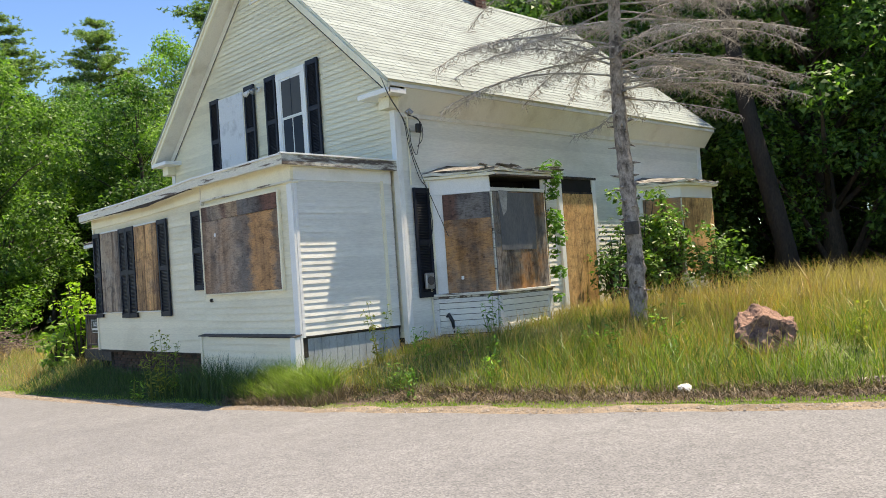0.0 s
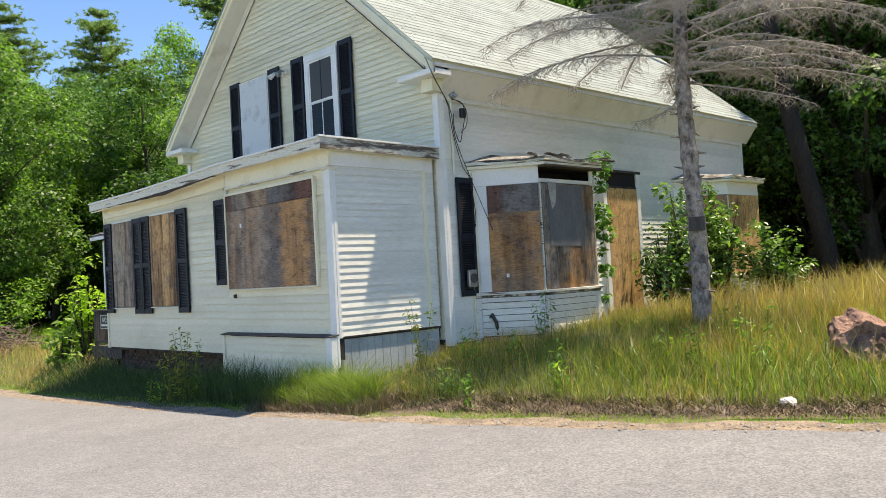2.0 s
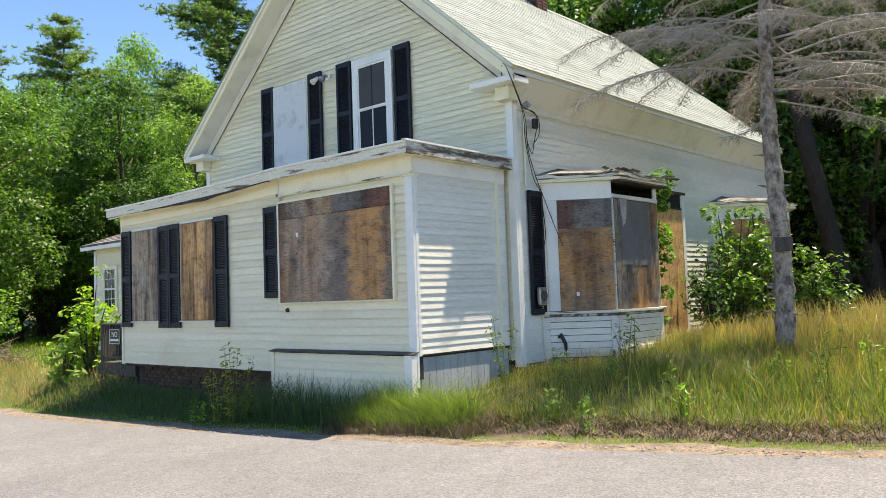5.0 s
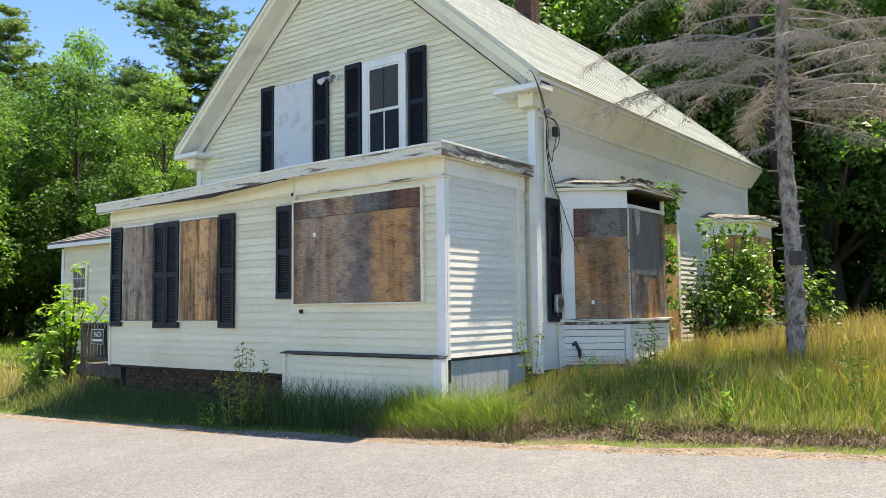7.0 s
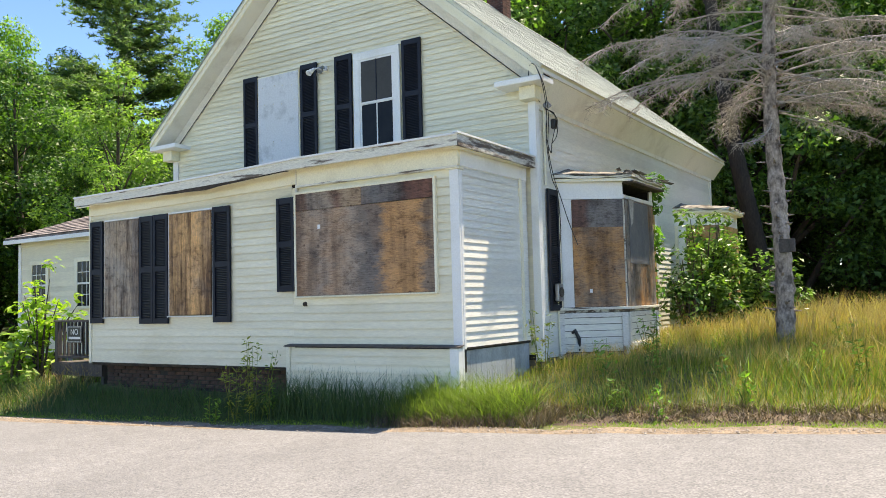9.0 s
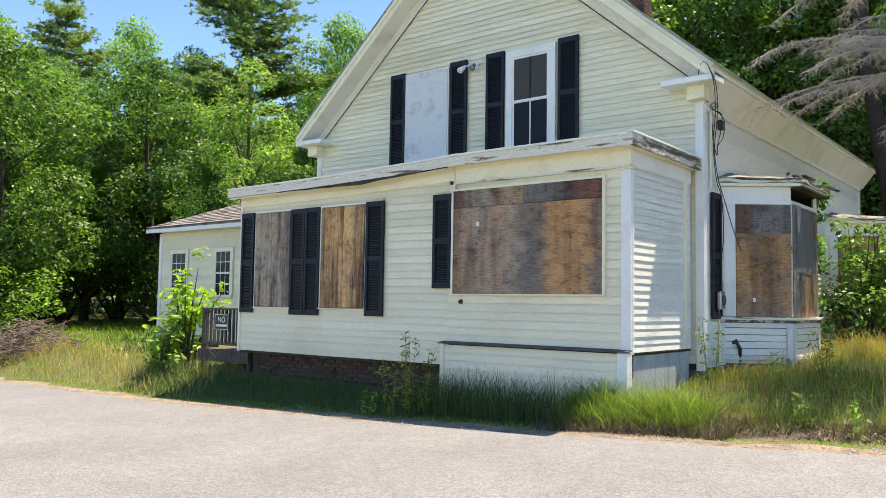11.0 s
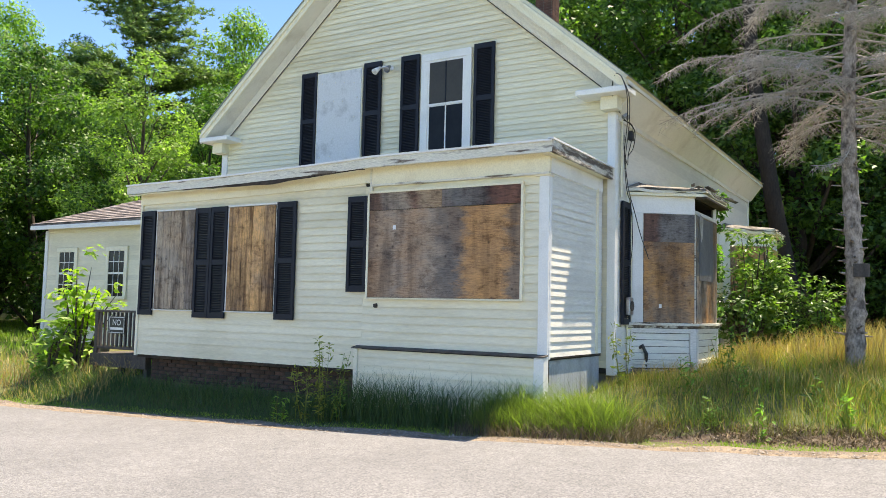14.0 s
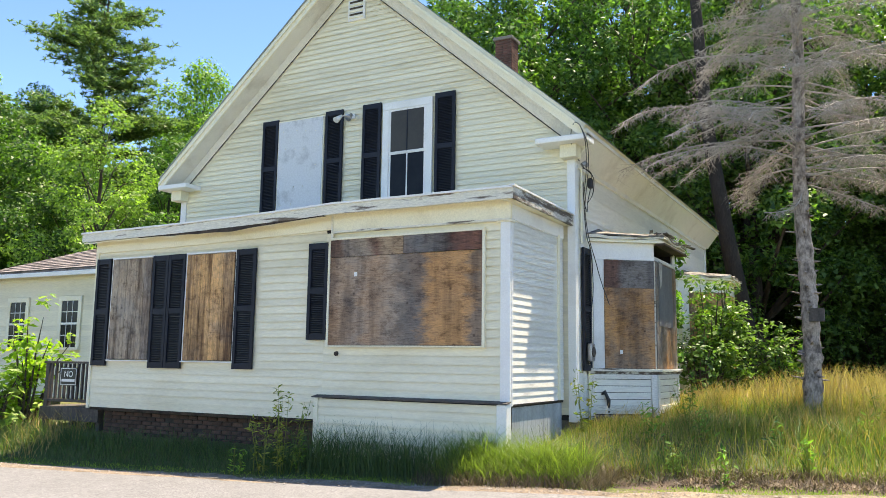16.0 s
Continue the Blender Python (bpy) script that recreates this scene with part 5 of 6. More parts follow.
def leaf_mesh(name, centres, normals, sizes, rng, material, aspect=0.5, far=False):
    """Many small pointed leaves, each a folded rhombus."""
    n = len(centres)
    c = np.asarray(centres)
    nr = np.asarray(normals)
    nr = nr / np.linalg.norm(nr, axis=1, keepdims=True)
    r = rng.normal(size=(n, 3))
    u = np.cross(nr, r)
    u /= np.linalg.norm(u, axis=1, keepdims=True)
    v = np.cross(nr, u)
    s = np.asarray(sizes)[:, None]
    a, b = c - u * s * 0.5, c + u * s * 0.5
    m = c + nr * s * 0.08
    p, q = m + v * s * aspect * 0.5, m - v * s * aspect * 0.5
    c4 = [a, q, p + u * s * 0.3] if far else [a, q, b, p]
    verts = np.stack(c4, 1).reshape(-1, 3)
    k = np.arange(n) * len(c4)
    faces = np.stack([k + i for i in range(len(c4))], 1)
    me = bpy.data.meshes.new(name)
    me.from_pydata(verts.tolist(), [], faces.tolist())
    me.materials.append(material)
    return me


def crown_points(rng, clumps, per, radius, up_bias=0.6):
    """Leaf places round the centres of clumps, thicker at each clump's shell."""
    cs, ns = [], []
    for (c, r) in clumps:
        k = int(per * (r / radius) ** 2)
        d = rng.normal(size=(k, 3))
        d /= np.linalg.norm(d, axis=1, keepdims=True)
        rad = r * rng.uniform(0.35, 1.08, size=(k, 1)) ** 0.6
        cs.append(np.asarray(c) + d * rad * (1, 1, 0.72))
        ns.append(d * 0.5 + rng.normal(size=(k, 3)) * 0.45 + (0, 0, up_bias))
    return np.concatenate(cs), np.concatenate(ns)


def broad_tree(seed, h, spread, leaf, size, count, low=0.22, clump=0.95):
    """A broad-leaved tree: tapered trunk, limbs, and a crown of leaf clumps at the limbs' ends."""
    rng = np.random.default_rng(seed)
    root = empty("broadleaf_tree", "tall leafy green broadleaf tree at the wood's edge", "tree", "trees of the wood")
    bm = bmesh.new()
    lean = rng.normal(size=2) * 0.03
    pts = [(lean[0] * z + 0.1 * math.sin(z * 0.7 + seed), lean[1] * z + 0.1 * math.cos(z * 0.5 + seed), z) for z in np.linspace(-0.3, h * 0.9, 9)]
    r0 = h * 0.016 + 0.04
    tube(bm, pts, [r0 * (1.25 if i == 0 else 1 - 0.85 * i / 8) for i in range(9)], 8)
    clumps = []
    n = int(h * 3.2)
    for i in range(n):
        f = low + (1.02 - low) * ((i + rng.uniform(0, 1)) / n)
        z = h * f
        ang = i * 2.4 + rng.uniform(-0.5, 0.5)
        reach = spread * (math.sin(math.pi * min(1.0, 0.18 + 0.80 * (f - low) / (1 - low))) ** 0.75) * rng.uniform(0.55, 1.1)
        k = min(8, max(0, int(f / 0.9 * 8) - 1))
        base = Vector(pts[k])
        tip = Vector((base.x + math.cos(ang) * reach, base.y + math.sin(ang) * reach, z + rng.uniform(-0.2, 0.5)))
        mid = base.lerp(tip, 0.55) + Vector((0, 0, 0.25))
        tube(bm, [base, mid, tip], [r0 * 0.38 * (1.1 - f), r0 * 0.22 * (1.1 - f) + 0.01, 0.012], 5)
        clumps.append((tuple(tip), clump * rng.uniform(0.7, 1.25)))
        if reach > spread * 0.5:
            clumps.append((tuple(base.lerp(tip, 0.6) + Vector((rng.normal() * 0.4, rng.normal() * 0.4, rng.normal() * 0.4))), clump * rng.uniform(0.6, 1.0)))
    part("trunk", bm, M["bark"], root, smooth=True)
    per = count / max(1, sum((r / clump) ** 2 for _, r in clumps))
    c, nn = crown_points(rng, clumps, per, clump)
    me = leaf_mesh("crown", c, nn, size * rng.uniform(0.6, 1.3, len(c)), rng, leaf, 0.95, True)
    share("crown", me, root)
    return root


def pine_tree(seed, h, spread, count, low=0.25):
    """A white pine: straight trunk, tiers of level limbs, tufts of needles."""
    rng = np.random.default_rng(seed)
    root = empty("pine_tree", "tall dark green pine above the wood", "tree", "trees of the wood")
    bm = bmesh.new()
    tube(bm, [(0, 0, -0.3), (0.05, 0, h * 0.5), (0, 0.05, h)], [h * 0.014 + 0.05, h * 0.009, 0.02], 8)
    tufts = []
    z = h * low
    while z < h * 0.99:
        f = (z / h - low) / (1 - low)
        reach = spread * (1 - f) ** 0.6 * (0.6 + 0.55 * rng.random()) + 0.2
        for k in range(9):
            if rng.random() < 0.15:
                continue
            a = rng.uniform(0, math.tau)
            rr = reach * rng.uniform(0.6, 1.1)
            tip = Vector((math.cos(a) * rr, math.sin(a) * rr, z + rr * 0.22))
            tube(bm, [(0, 0, z), tuple(tip * 0.5 + Vector((0, 0, z * 0.5 + 0.02))), tuple(tip)], [0.045 * (1 - f) + 0.015, 0.025, 0.008], 4)
            m = max(9, int(rr * 24))
            for j in range(m):
                g = 0.3 + 0.7 * (j + 1) / m
                p = Vector((0, 0, z)).lerp(tip, g) + Vector((rng.normal() * 0.34 * g, rng.normal() * 0.34 * g, rng.uniform(-0.05, 0.16)))
                tufts.append((p, rng.uniform(0.14, 0.26)))
        z += h * 0.035 * rng.uniform(0.8, 1.2)
    part("trunk", bm, M["bark"], root, smooth=True)
    per = max(8, count // len(tufts))
    n = len(tufts) * per
    c0 = np.repeat(np.array([list(t[0]) for t in tufts]), per, 0)
    s0 = np.repeat(np.array([t[1] for t in tufts]), per)
    d = rng.normal(size=(n, 3)) * (1, 1, 0.55) + (0, 0, 0.35)
    d /= np.linalg.norm(d, axis=1, keepdims=True)
    side = np.cross(d, rng.normal(size=(n, 3)))
    side /= np.linalg.norm(side, axis=1, keepdims=True)
    b = c0 + d * (s0 * 0.12)[:, None]
    e = c0 + d * s0[:, None]
    w = side * 0.026
    verts = np.stack([b - w, b + w, e], 1).reshape(-1, 3)
    k = np.arange(n) * 3
    me = bpy.data.meshes.new("crown")
    me.from_pydata(verts.tolist(), [], np.stack([k, k + 1, k + 2], 1).tolist())
    me.materials.append(M["needle"])
    share("crown", me, root)
    return root


def shrub(seed, h, spread, leaf, size, count, name="shrub", label="dense leafy green shrub at the wood's edge", clump=0.45, stems=9, group="shrubs of the wood's edge"):
    rng = np.random.default_rng(seed)
    root = empty(name, label, "shrub", group)
    bm = bmesh.new()
    clumps = []
    for i in range(stems):
        a, rr = rng.uniform(0, math.tau), spread * rng.uniform(0.25, 1.0)
        z = h * rng.uniform(0.45, 1.0) * (1.05 - 0.4 * (rr / spread))
        tip = Vector((math.cos(a) * rr, math.sin(a) * rr, z))
        b0 = Vector((math.cos(a) * 0.15 * rr, math.sin(a) * 0.15 * rr, -0.1))
        mid = b0.lerp(tip, 0.55) + Vector((0, 0, 0.12 * h))
        tube(bm, [b0, mid, tip], [0.028, 0.018, 0.006], 5)
        for g in (0.2, 0.45, 0.7, 1.0):
            clumps.append((tuple(b0.lerp(tip, g) + Vector((0, 0, 0.12 * h * math.sin(g * 3.14))) + Vector((rng.normal() * 0.12, rng.normal() * 0.12, rng.normal() * 0.12))), clump * rng.uniform(0.6, 1.2)))
    part("stem_tangle", bm, M["bark"], root)["kind"] = "stuff"
    per = count / sum((r / clump) ** 2 for _, r in clumps)
    c, nn = crown_points(rng, clumps, per, clump, 0.9)
    c[:, 2] = np.maximum(c[:, 2], 0.02)
    share("foliage", leaf_mesh("foliage", c, nn, size * rng.uniform(0.6, 1.35, len(c)), rng, leaf, 0.55), root)
    return root


def grass_field(name, n, place, height, width, material, label, seed, lean=0.35):
    """A field of bent blades; place(rng) gives a point or None."""
    rng = np.random.default_rng(seed)
    pts = []
    while len(pts) < n:
        p = place(rng)
        if p is not None:
            pts.append(p)
    base = np.array([(x, y, ground_z(x, y) - 0.02) for x, y, _ in pts])
    hs = np.array([k for _, _, k in pts]) * height * rng.uniform(0.45, 1.15, n)
    a = rng.uniform(0, math.tau, n)
    d = np.stack([np.cos(a), np.sin(a), np.zeros(n)], 1)
    a2 = rng.uniform(0, math.tau, n)
    w = np.stack([np.cos(a2), np.sin(a2), np.zeros(n)], 1) * (width * rng.uniform(0.6, 1.3, n))[:, None]
    bend = (hs * rng.uniform(0.05, lean * 2, n))[:, None]
    mid = base + d * bend * 0.3 + np.array([0, 0, 1]) * (hs * 0.55)[:, None]
    tip = base + d * bend + np.array([0, 0, 1]) * hs[:, None]
    verts = np.stack([base - w, base + w, mid + w * 0.75, mid - w * 0.75, tip], 1).reshape(-1, 3)
    k = np.arange(n) * 5
    quads = np.stack([k, k + 1, k + 2, k + 3], 1).tolist()
    tris = np.stack([k + 3, k + 2, k + 4], 1).tolist()
    ob = mesh_from(name, verts.tolist(), quads + tris, material)
    return tagged(ob, label, "grass", kind="stuff")


def in_house(x, y):
    return (math.hypot(x - 5.9, y - 2.75) < 0.40) or (-7.95 < x < 0.02 and -0.16 < y < 2.2) or (-7.9 < x < 0.22 and 2 < y < 12.1) or (0 < x < 1.12 and (2.9 < y < 5.1 or 9.1 < y < 11.3)) or (-15 < x < -8 and 2.8 < y < 6.2)


def area(x0, x1, y0, y1, d0, d1, patch=0.0, soft=0.5, hmin=0.5):
    """Random places in a rectangle between two offsets from the road, thinned in patches."""
    def place(rng):
        x, y = rng.uniform(x0, x1), rng.uniform(y0, y1)
        d = off_road(x, y)
        if d < d0 or d > d1 or in_house(x, y):
            return None
        v = noise.noise((x * 0.8, y * 0.8, patch * 7.0))
        if v < -0.55 + patch + rng.uniform(-0.3, 0.3):
            return None
        return x, y, hmin + (1 - hmin) * min(1.0, (d - d0) / soft) * (1.0 + 0.35 * v + 0.45 * noise.noise((x * 2.6, y * 2.6, 9.0))) * (0.24 + 0.76 * smoothstep(x, 1.2, 3.4) if y > 0.2 and x > 0 else 1.0)
    return place


grass_field("bank_grass", 38000, area(0.1, 13, -1.6, 9, 0.98, 7, 0.16, 1.3), 0.275, 0.0048, M["grass"], "tall green grass on the bank", 1)
grass_field("dry_bank_grass", 22000, area(0.2, 13, -1.6, 10, 1.05, 9, 0.22, 1.6), 0.40, 0.0032, M["grass_dry"], "tall dry seeding grass on the bank", 2)
grass_field("corner_grass_clump", 5200, area(-0.6, 1.2, -1.35, -0.2, 0.5, 2.0, -0.1, 0.5), 0.56, 0.0048, M["grass_fresh"], "bright green grass clump at the porch corner", 3, 0.7)
grass_field("dry_corner_grass", 3000, area(-0.75, 1.5, -1.4, -0.2, 0.25, 1.6, -0.1, 0.5), 0.30, 0.004, M["straw"], "dry stalks among the corner grass", 13, 0.9)
# these two stand in the porch's shade, deepened by their darker colour
grass_field("skirt_grass", 1500, area(-2.95, -0.2, -0.85, -0.14, 0.2, 2.0, 0.0, 0.3, 0.7), 0.62, 0.0042, M["grass_shade_tone"], "tall thin grass before the skirt boards", 14, 0.45)
grass_field("shaded_grass", 9000, area(-10, -0.3, -1.8, -0.12, 0.46, 3, -0.1, 1.0, 0.3), 0.32, 0.0045, M["grass_shade_tone"], "shaded green grass before the porch", 4, 0.45)
grass_field("verge_grass", 20000, area(-14, 13, -2.2, 4, 0.24, 0.66, 0.05, 0.3, 0.6), 0.055, 0.006, M["grass_lush"], "short verge grass beside the road", 5)
grass_field("dead_thatch", 12000, area(-0.9, 12.5, -1.6, 4, 0.60, 1.2, 0.0, 0.4, 0.7), 0.12, 0.007, M["straw"], "matted dead grass at the foot of the bank", 6, 1.5)
grass_field("meadow_grass", 22000, area(-36, -8.2, -3, 18, 0.6, 30, -0.1, 2.0), 0.26, 0.011, M["grass_lush"], "green meadow grass beyond the house", 7)
grass_field("dry_verge_grass", 2600, area(-18, -7.6, -3, 1.5, 0.45, 2.2, 0.12, 0.6), 0.40, 0.005, M["grass_dry"], "dry grass on the verge by the landing", 8, 0.6)
grass_field("seed_stalks", 1900, area(0.6, 13, -1.4, 9, 1.1, 7, 0.1, 0.8, 0.7), 0.56, 0.0042, M["grass_dry"], "single tall seed stalks above the grass", 16, 0.5)
grass_field("fresh_tufts", 5200, area(1.5, 13, -1.0, 6, 1.0, 5, 0.62, 0.6, 0.7), 0.40, 0.006, M["grass_fresh"], "broad-bladed bright green grass tufts", 17, 0.6)
grass_field("back_meadow_grass", 15000, area(1.2, 16, 4, 16, 3.0, 20, 0.0, 2.0), 0.66, 0.006, M["grass_dry"], "tall golden grass before the wood", 9)

# woods: a few trees built once, then repeated
KINDS = [broad_tree(11, 11.5, 3.4, M["leaf"], 0.165, 27000), broad_tree(12, 13.5, 3.9, M["leaf_bright"], 0.17, 28000), broad_tree(13, 10.0, 3.2, M["leaf_wood"], 0.16, 25000, 0.12),
         broad_tree(14, 17.0, 4.6, M["leaf"], 0.175, 29000, 0.16, 1.0)]
PINE = pine_tree(21, 16.0, 5.2, 150000, 0.14)
SHRUB = shrub(31, 2.6, 1.7, M["leaf_bright"], 0.11, 6000, clump=0.55, stems=12)
SHRUB2 = shrub(32, 3.8, 2.0, M["leaf_wood"], 0.12, 7500, clump=0.65, stems=13)


def around(deg, r):
    """A point at this bearing from the road before the house."""
    return 6 + r * math.cos(radians(deg)), -8 + r * math.sin(radians(deg))


rnd = random.Random(5)
PLACED = set()


def plant(src, x, y, s, rz=None, sz=None):
    m = pose(x, y, ground_z(x, y), 0, 0, rnd.uniform(0, 360) if rz is None else rz)
    if src.name not in PLACED:
        PLACED.add(src.name)
        src.matrix_basis = m
        src.scale = (s, s, sz or s)
        return src
    o = copy_thing(src, m)
    o.scale = (s, s, sz or s)
    return o


def seen_from(x, y, deg, r):
    return x + r * math.cos(radians(deg)), y + r * math.sin(radians(deg))


def from_corner(px, r):
    """A point at distance r from the road's bend, by its bearing counted in steps across the meadow."""
    return seen_from(4.2, -9.65, 128.7 + math.degrees(math.atan((784 - px) / 1444)), r)


TALL = {k.name: h for k, h in zip(KINDS, (11.5, 13.5, 10.0, 17.0))}
# the far side of the meadow: kind, bearing, distance, height
for kind, px, r, h in ((1, 20, 41, 11.4), (0, 70, 39, 10.2), (0, 165, 42, 10.8), (2, 300, 38, 11.4), (0, 350, 43, 11.2), (1, 400, 45, 10.2), (0, 530, 44, 10.2),
                       (1, 690, 43, 12.8), (0, 560, 36, 9.6), (2, 450, 34, 8.0), (3, 130, 43, 11.4), (2, 20, 31, 9.6), (3, 230, 44, 12.5), (3, 330, 45, 13.8), (0, -60, 40, 13.2), (1, -140, 42, 13.8),
                       (2, -40, 33, 9.6), (0, -230, 40, 13.8), (1, -330, 42, 13.8), (2, -150, 34, 10.2), (0, -430, 44, 15.0), (0, 780, 38, 12.8), (1, 860, 40, 13.4), (2, 400, 34, 8.0), (0, 90, 47, 12.5)):
    plant(KINDS[kind], *from_corner(px, r), h / TALL[KINDS[kind].name])
# tall trees that stand out above the wood: place, girth, height
for kind, x, y, w, h in ((1, -58.0, 26.5, 1.3, 22.3), (1, -27.8, 21.4, 0.95, 15.6), (0, -30.5, 23.5, 1.0, 14.5), (1, -53.0, 30.0, 1.2, 18.5)):
    plant(KINDS[kind], x, y, w, None, h / TALL[KINDS[kind].name])
for x, y, w, h in ((-31.3, 18.2, 1.42, 20.6), (-51.4, 17.7, 1.4, 22.2), (-59.0, 13.0, 1.45, 24.0), (-44.0, 13.5, 1.0, 15.5), (-53.0, 6.5, 1.2, 18.5), (-46.5, 23.5, 1.1, 17.0), (-40.0, 9.0, 1.05, 13.5)):
    plant(PINE, x, y, w, None, h / 16.0)
for i, px in enumerate([*range(-420, 60, 62), 470, 530, 590]):
    plant(SHRUB if i % 3 else SHRUB2, *from_corner(px, 27.5 + 3 * rnd.random()), rnd.uniform(0.75, 1.2))
# across the road, behind the viewer: unseen trees added for reflections and surrounding light
for i, deg in enumerate(range(196, 352, 13)):
    plant(KINDS[(0, 3, 1, 2)[i % 4]], *around(deg, 33 + 5 * rnd.random()), rnd.uniform(0.4, 0.5))
# behind and beside the house
for i, deg in enumerate(np.arange(58.0, 127.0, 3.6)):
    r = 27 + 4.5 * rnd.random()
    plant(KINDS[(3, 0, 3, 2)[i % 4]], *around(deg, r), rnd.uniform(0.85, 1.15))
for i, deg in enumerate(np.arange(60.0, 128.0, 4.5)):
    plant(KINDS[(3, 0, 3)[i % 3]], *around(deg, 36 + 5 * rnd.random()), rnd.uniform(1.0, 1.25))
for i, deg in enumerate(np.arange(60.0, 113.0, 3.0)):
    plant(SHRUB2, *around(deg, 29 + 2.5 * rnd.random()), rnd.uniform(1.1, 1.7))


def build_far_wood():
    """The depth of the wood behind the first trees: one dense mass of foliage."""
    rng = np.random.default_rng(99)
    cs, ns = [], []
    for k in range(1500):
        deg, r = rng.uniform(52, 182), rng.uniform(41, 56)
        x, y = around(deg, r + (7 if deg > 126 else 0))
        z = ground_z(x, y) + (9.0 if deg > 128 else 15.0) * rng.random() ** 1.1
        d = rng.normal(size=(34, 3))
        d /= np.linalg.norm(d, axis=1, keepdims=True)
        cs.append(np.array((x, y, z)) + d * rng.uniform(0.6, 1.5, size=(34, 1)))
        ns.append(d + (0, 0, 0.6))
    cs, ns = np.concatenate(cs), np.concatenate(ns)
    ob = new("far_wood", leaf_mesh("far_wood", cs, ns, 0.5 * rng.uniform(0.6, 1.3, len(cs)), rng, M["leaf_wood"], 0.8))
    tagged(ob, "dense dark green depth of the wood", "wood", kind="stuff")


build_far_wood()
POPLAR = broad_tree(41, 8.6, 1.95, M["leaf_pale"], 0.12, 17000, 0.10, 0.7)
POPLAR["label"] = "slender pale-leaved young tree beside the meadow"
plant(POPLAR, -17.3, 7.5, 1.0)


def build_dead_spruce():
    """The dead spruce: straight trunk with stubs, drooping bare limbs with hanging twigs."""
    rng = np.random.default_rng(77)
    t = empty("dead_spruce", "dead spruce with bare drooping grey branches", "tree", at=(3.2, 4.15, ground_z(3.2, 4.15)))
    bm = bmesh.new()
    zs = np.linspace(-0.2, 10.5, 120)
    pts = [(0.03 * math.sin(z * 1.3), 0.03 * math.cos(z * 0.9), z) for z in zs]
    tube(bm, pts, [0.19 if i == 0 else (0.128 - 0.0098 * z) * (1 + 0.045 * rng.normal() + 0.20 * max(0.0, math.sin(z * 15.5 + math.sin(z * 3.0))) ** 8) + 0.012 for i, z in enumerate(zs)], 12)
    for k in range(80):
        z, a = rng.uniform(0.5, 5.0), rng.uniform(0, math.tau)
        r = 0.15 - 0.0115 * z
        d = Vector((math.cos(a), math.sin(a), rng.uniform(-0.2, 0.3)))
        r = float(r)
        p = Vector((0, 0, z)) + d * r * 0.7
        tube(bm, [p, p + d * 0.06, p + d * float(rng.uniform(0.08, 0.2))], [0.03, 0.018, 0.006], 5)
    part("trunk", bm, M["bark_dead"], t, smooth=True)
    tw_v, tw_f = [], []

    def twig(p, q, r):
        """A thin three-sided spike."""
        p, q = np.array(p), np.array(q)
        d = q - p
        u = np.cross(d, (0.3, 0.5, 0.8))
        u /= np.linalg.norm(u) + 1e-9
        v = np.cross(d, u)
        v /= np.linalg.norm(v) + 1e-9
        k = len(tw_v)
        for j in range(3):
            tw_v.append(tuple(p + r * (math.cos(j * 2.094) * u + math.sin(j * 2.094) * v)))
        tw_v.append(tuple(q))
        tw_f.extend([(k, k + 1, k + 3), (k + 1, k + 2, k + 3), (k + 2, k, k + 3)])

    spec = [(3.95, 226, 2.9, 0.22), (4.1, 234, 2.7, 0.75), (4.45, 218, 3.0, 0.95), (3.5, 236, 0.9, -0.7), (3.98, 46, 2.9, 0.45), (4.15, 30, 2.8, 0.6), (4.1, 62, 2.6, 0.5), (3.75, 38, 2.9, 0.2), (3.85, 54, 2.7, 0.05), (3.7, 18, 2.3, 0.3), (3.9, 74, 2.3, 0.3), (3.6, 46, 1.9, -0.2), (3.8, 330, 2.0, 0.1), (3.85, 120, 2.0, 0.2)]
    for k in range(130):
        z = 4.05 + 6.0 * (k / 130) ** 0.95
        spec.append((z, (k * 137.5 + rng.uniform(-25, 25)) % 360, (3.0 - 0.27 * (z - 3.7)) * rng.uniform(0.45, 1.1), rng.uniform(-0.35, 0.75)))
    for z, deg, ln, rise in spec:
        a = radians(deg)
        d = np.array((math.cos(a), math.sin(a), 0))
        side = np.array((-math.sin(a), math.cos(a), 0))
        path = []
        wob = rng.normal(size=3) * 0.26
        for i in range(9):
            f = i / 8
            path.append(np.array((0, 0, z)) + d * ln * f + side * wob[0] * math.sin(f * 3) + np.array((0, 0, rise * math.sin(f * 2.2) * 0.55 - 0.34 * f ** 3.0 * ln * 0.5)))
        limb = bmesh.new()
        tube(limb, path, [0.013 * (1 - 0.85 * i / 8) * (0.6 + ln / 5) + 0.003 for i in range(9)], 5)
        part("limb", limb, M["twig_dead"], t)
        n = int(ln * 19)
        for j in range(n):
            f = 0.18 + 0.8 * j / n
            i = min(7, int(f * 8))
            p = path[i] + (path[i + 1] - path[i]) * (f * 8 - i)
            s = (-1) ** j
            l2 = rng.uniform(0.18, 0.55) * (1 - 0.4 * f) * min(1.0, ln / 2)
            q = p + (side * s * rng.uniform(0.3, 0.9) + d * 0.35) * l2 + np.array((0, 0, -rng.uniform(-0.1, 0.55) * l2))
            twig(p, q, 0.005)
            for _ in range(8):
                g = rng.uniform(0.2, 1.0)
                b0 = p + (q - p) * g
                twig(b0, b0 + np.array((rng.normal() * 0.09, rng.normal() * 0.09, -rng.uniform(0.0, 0.17))), 0.0034)
    mesh_from("twig_mass", tw_v, tw_f, M["twig_dead"], t)["kind"] = "stuff"
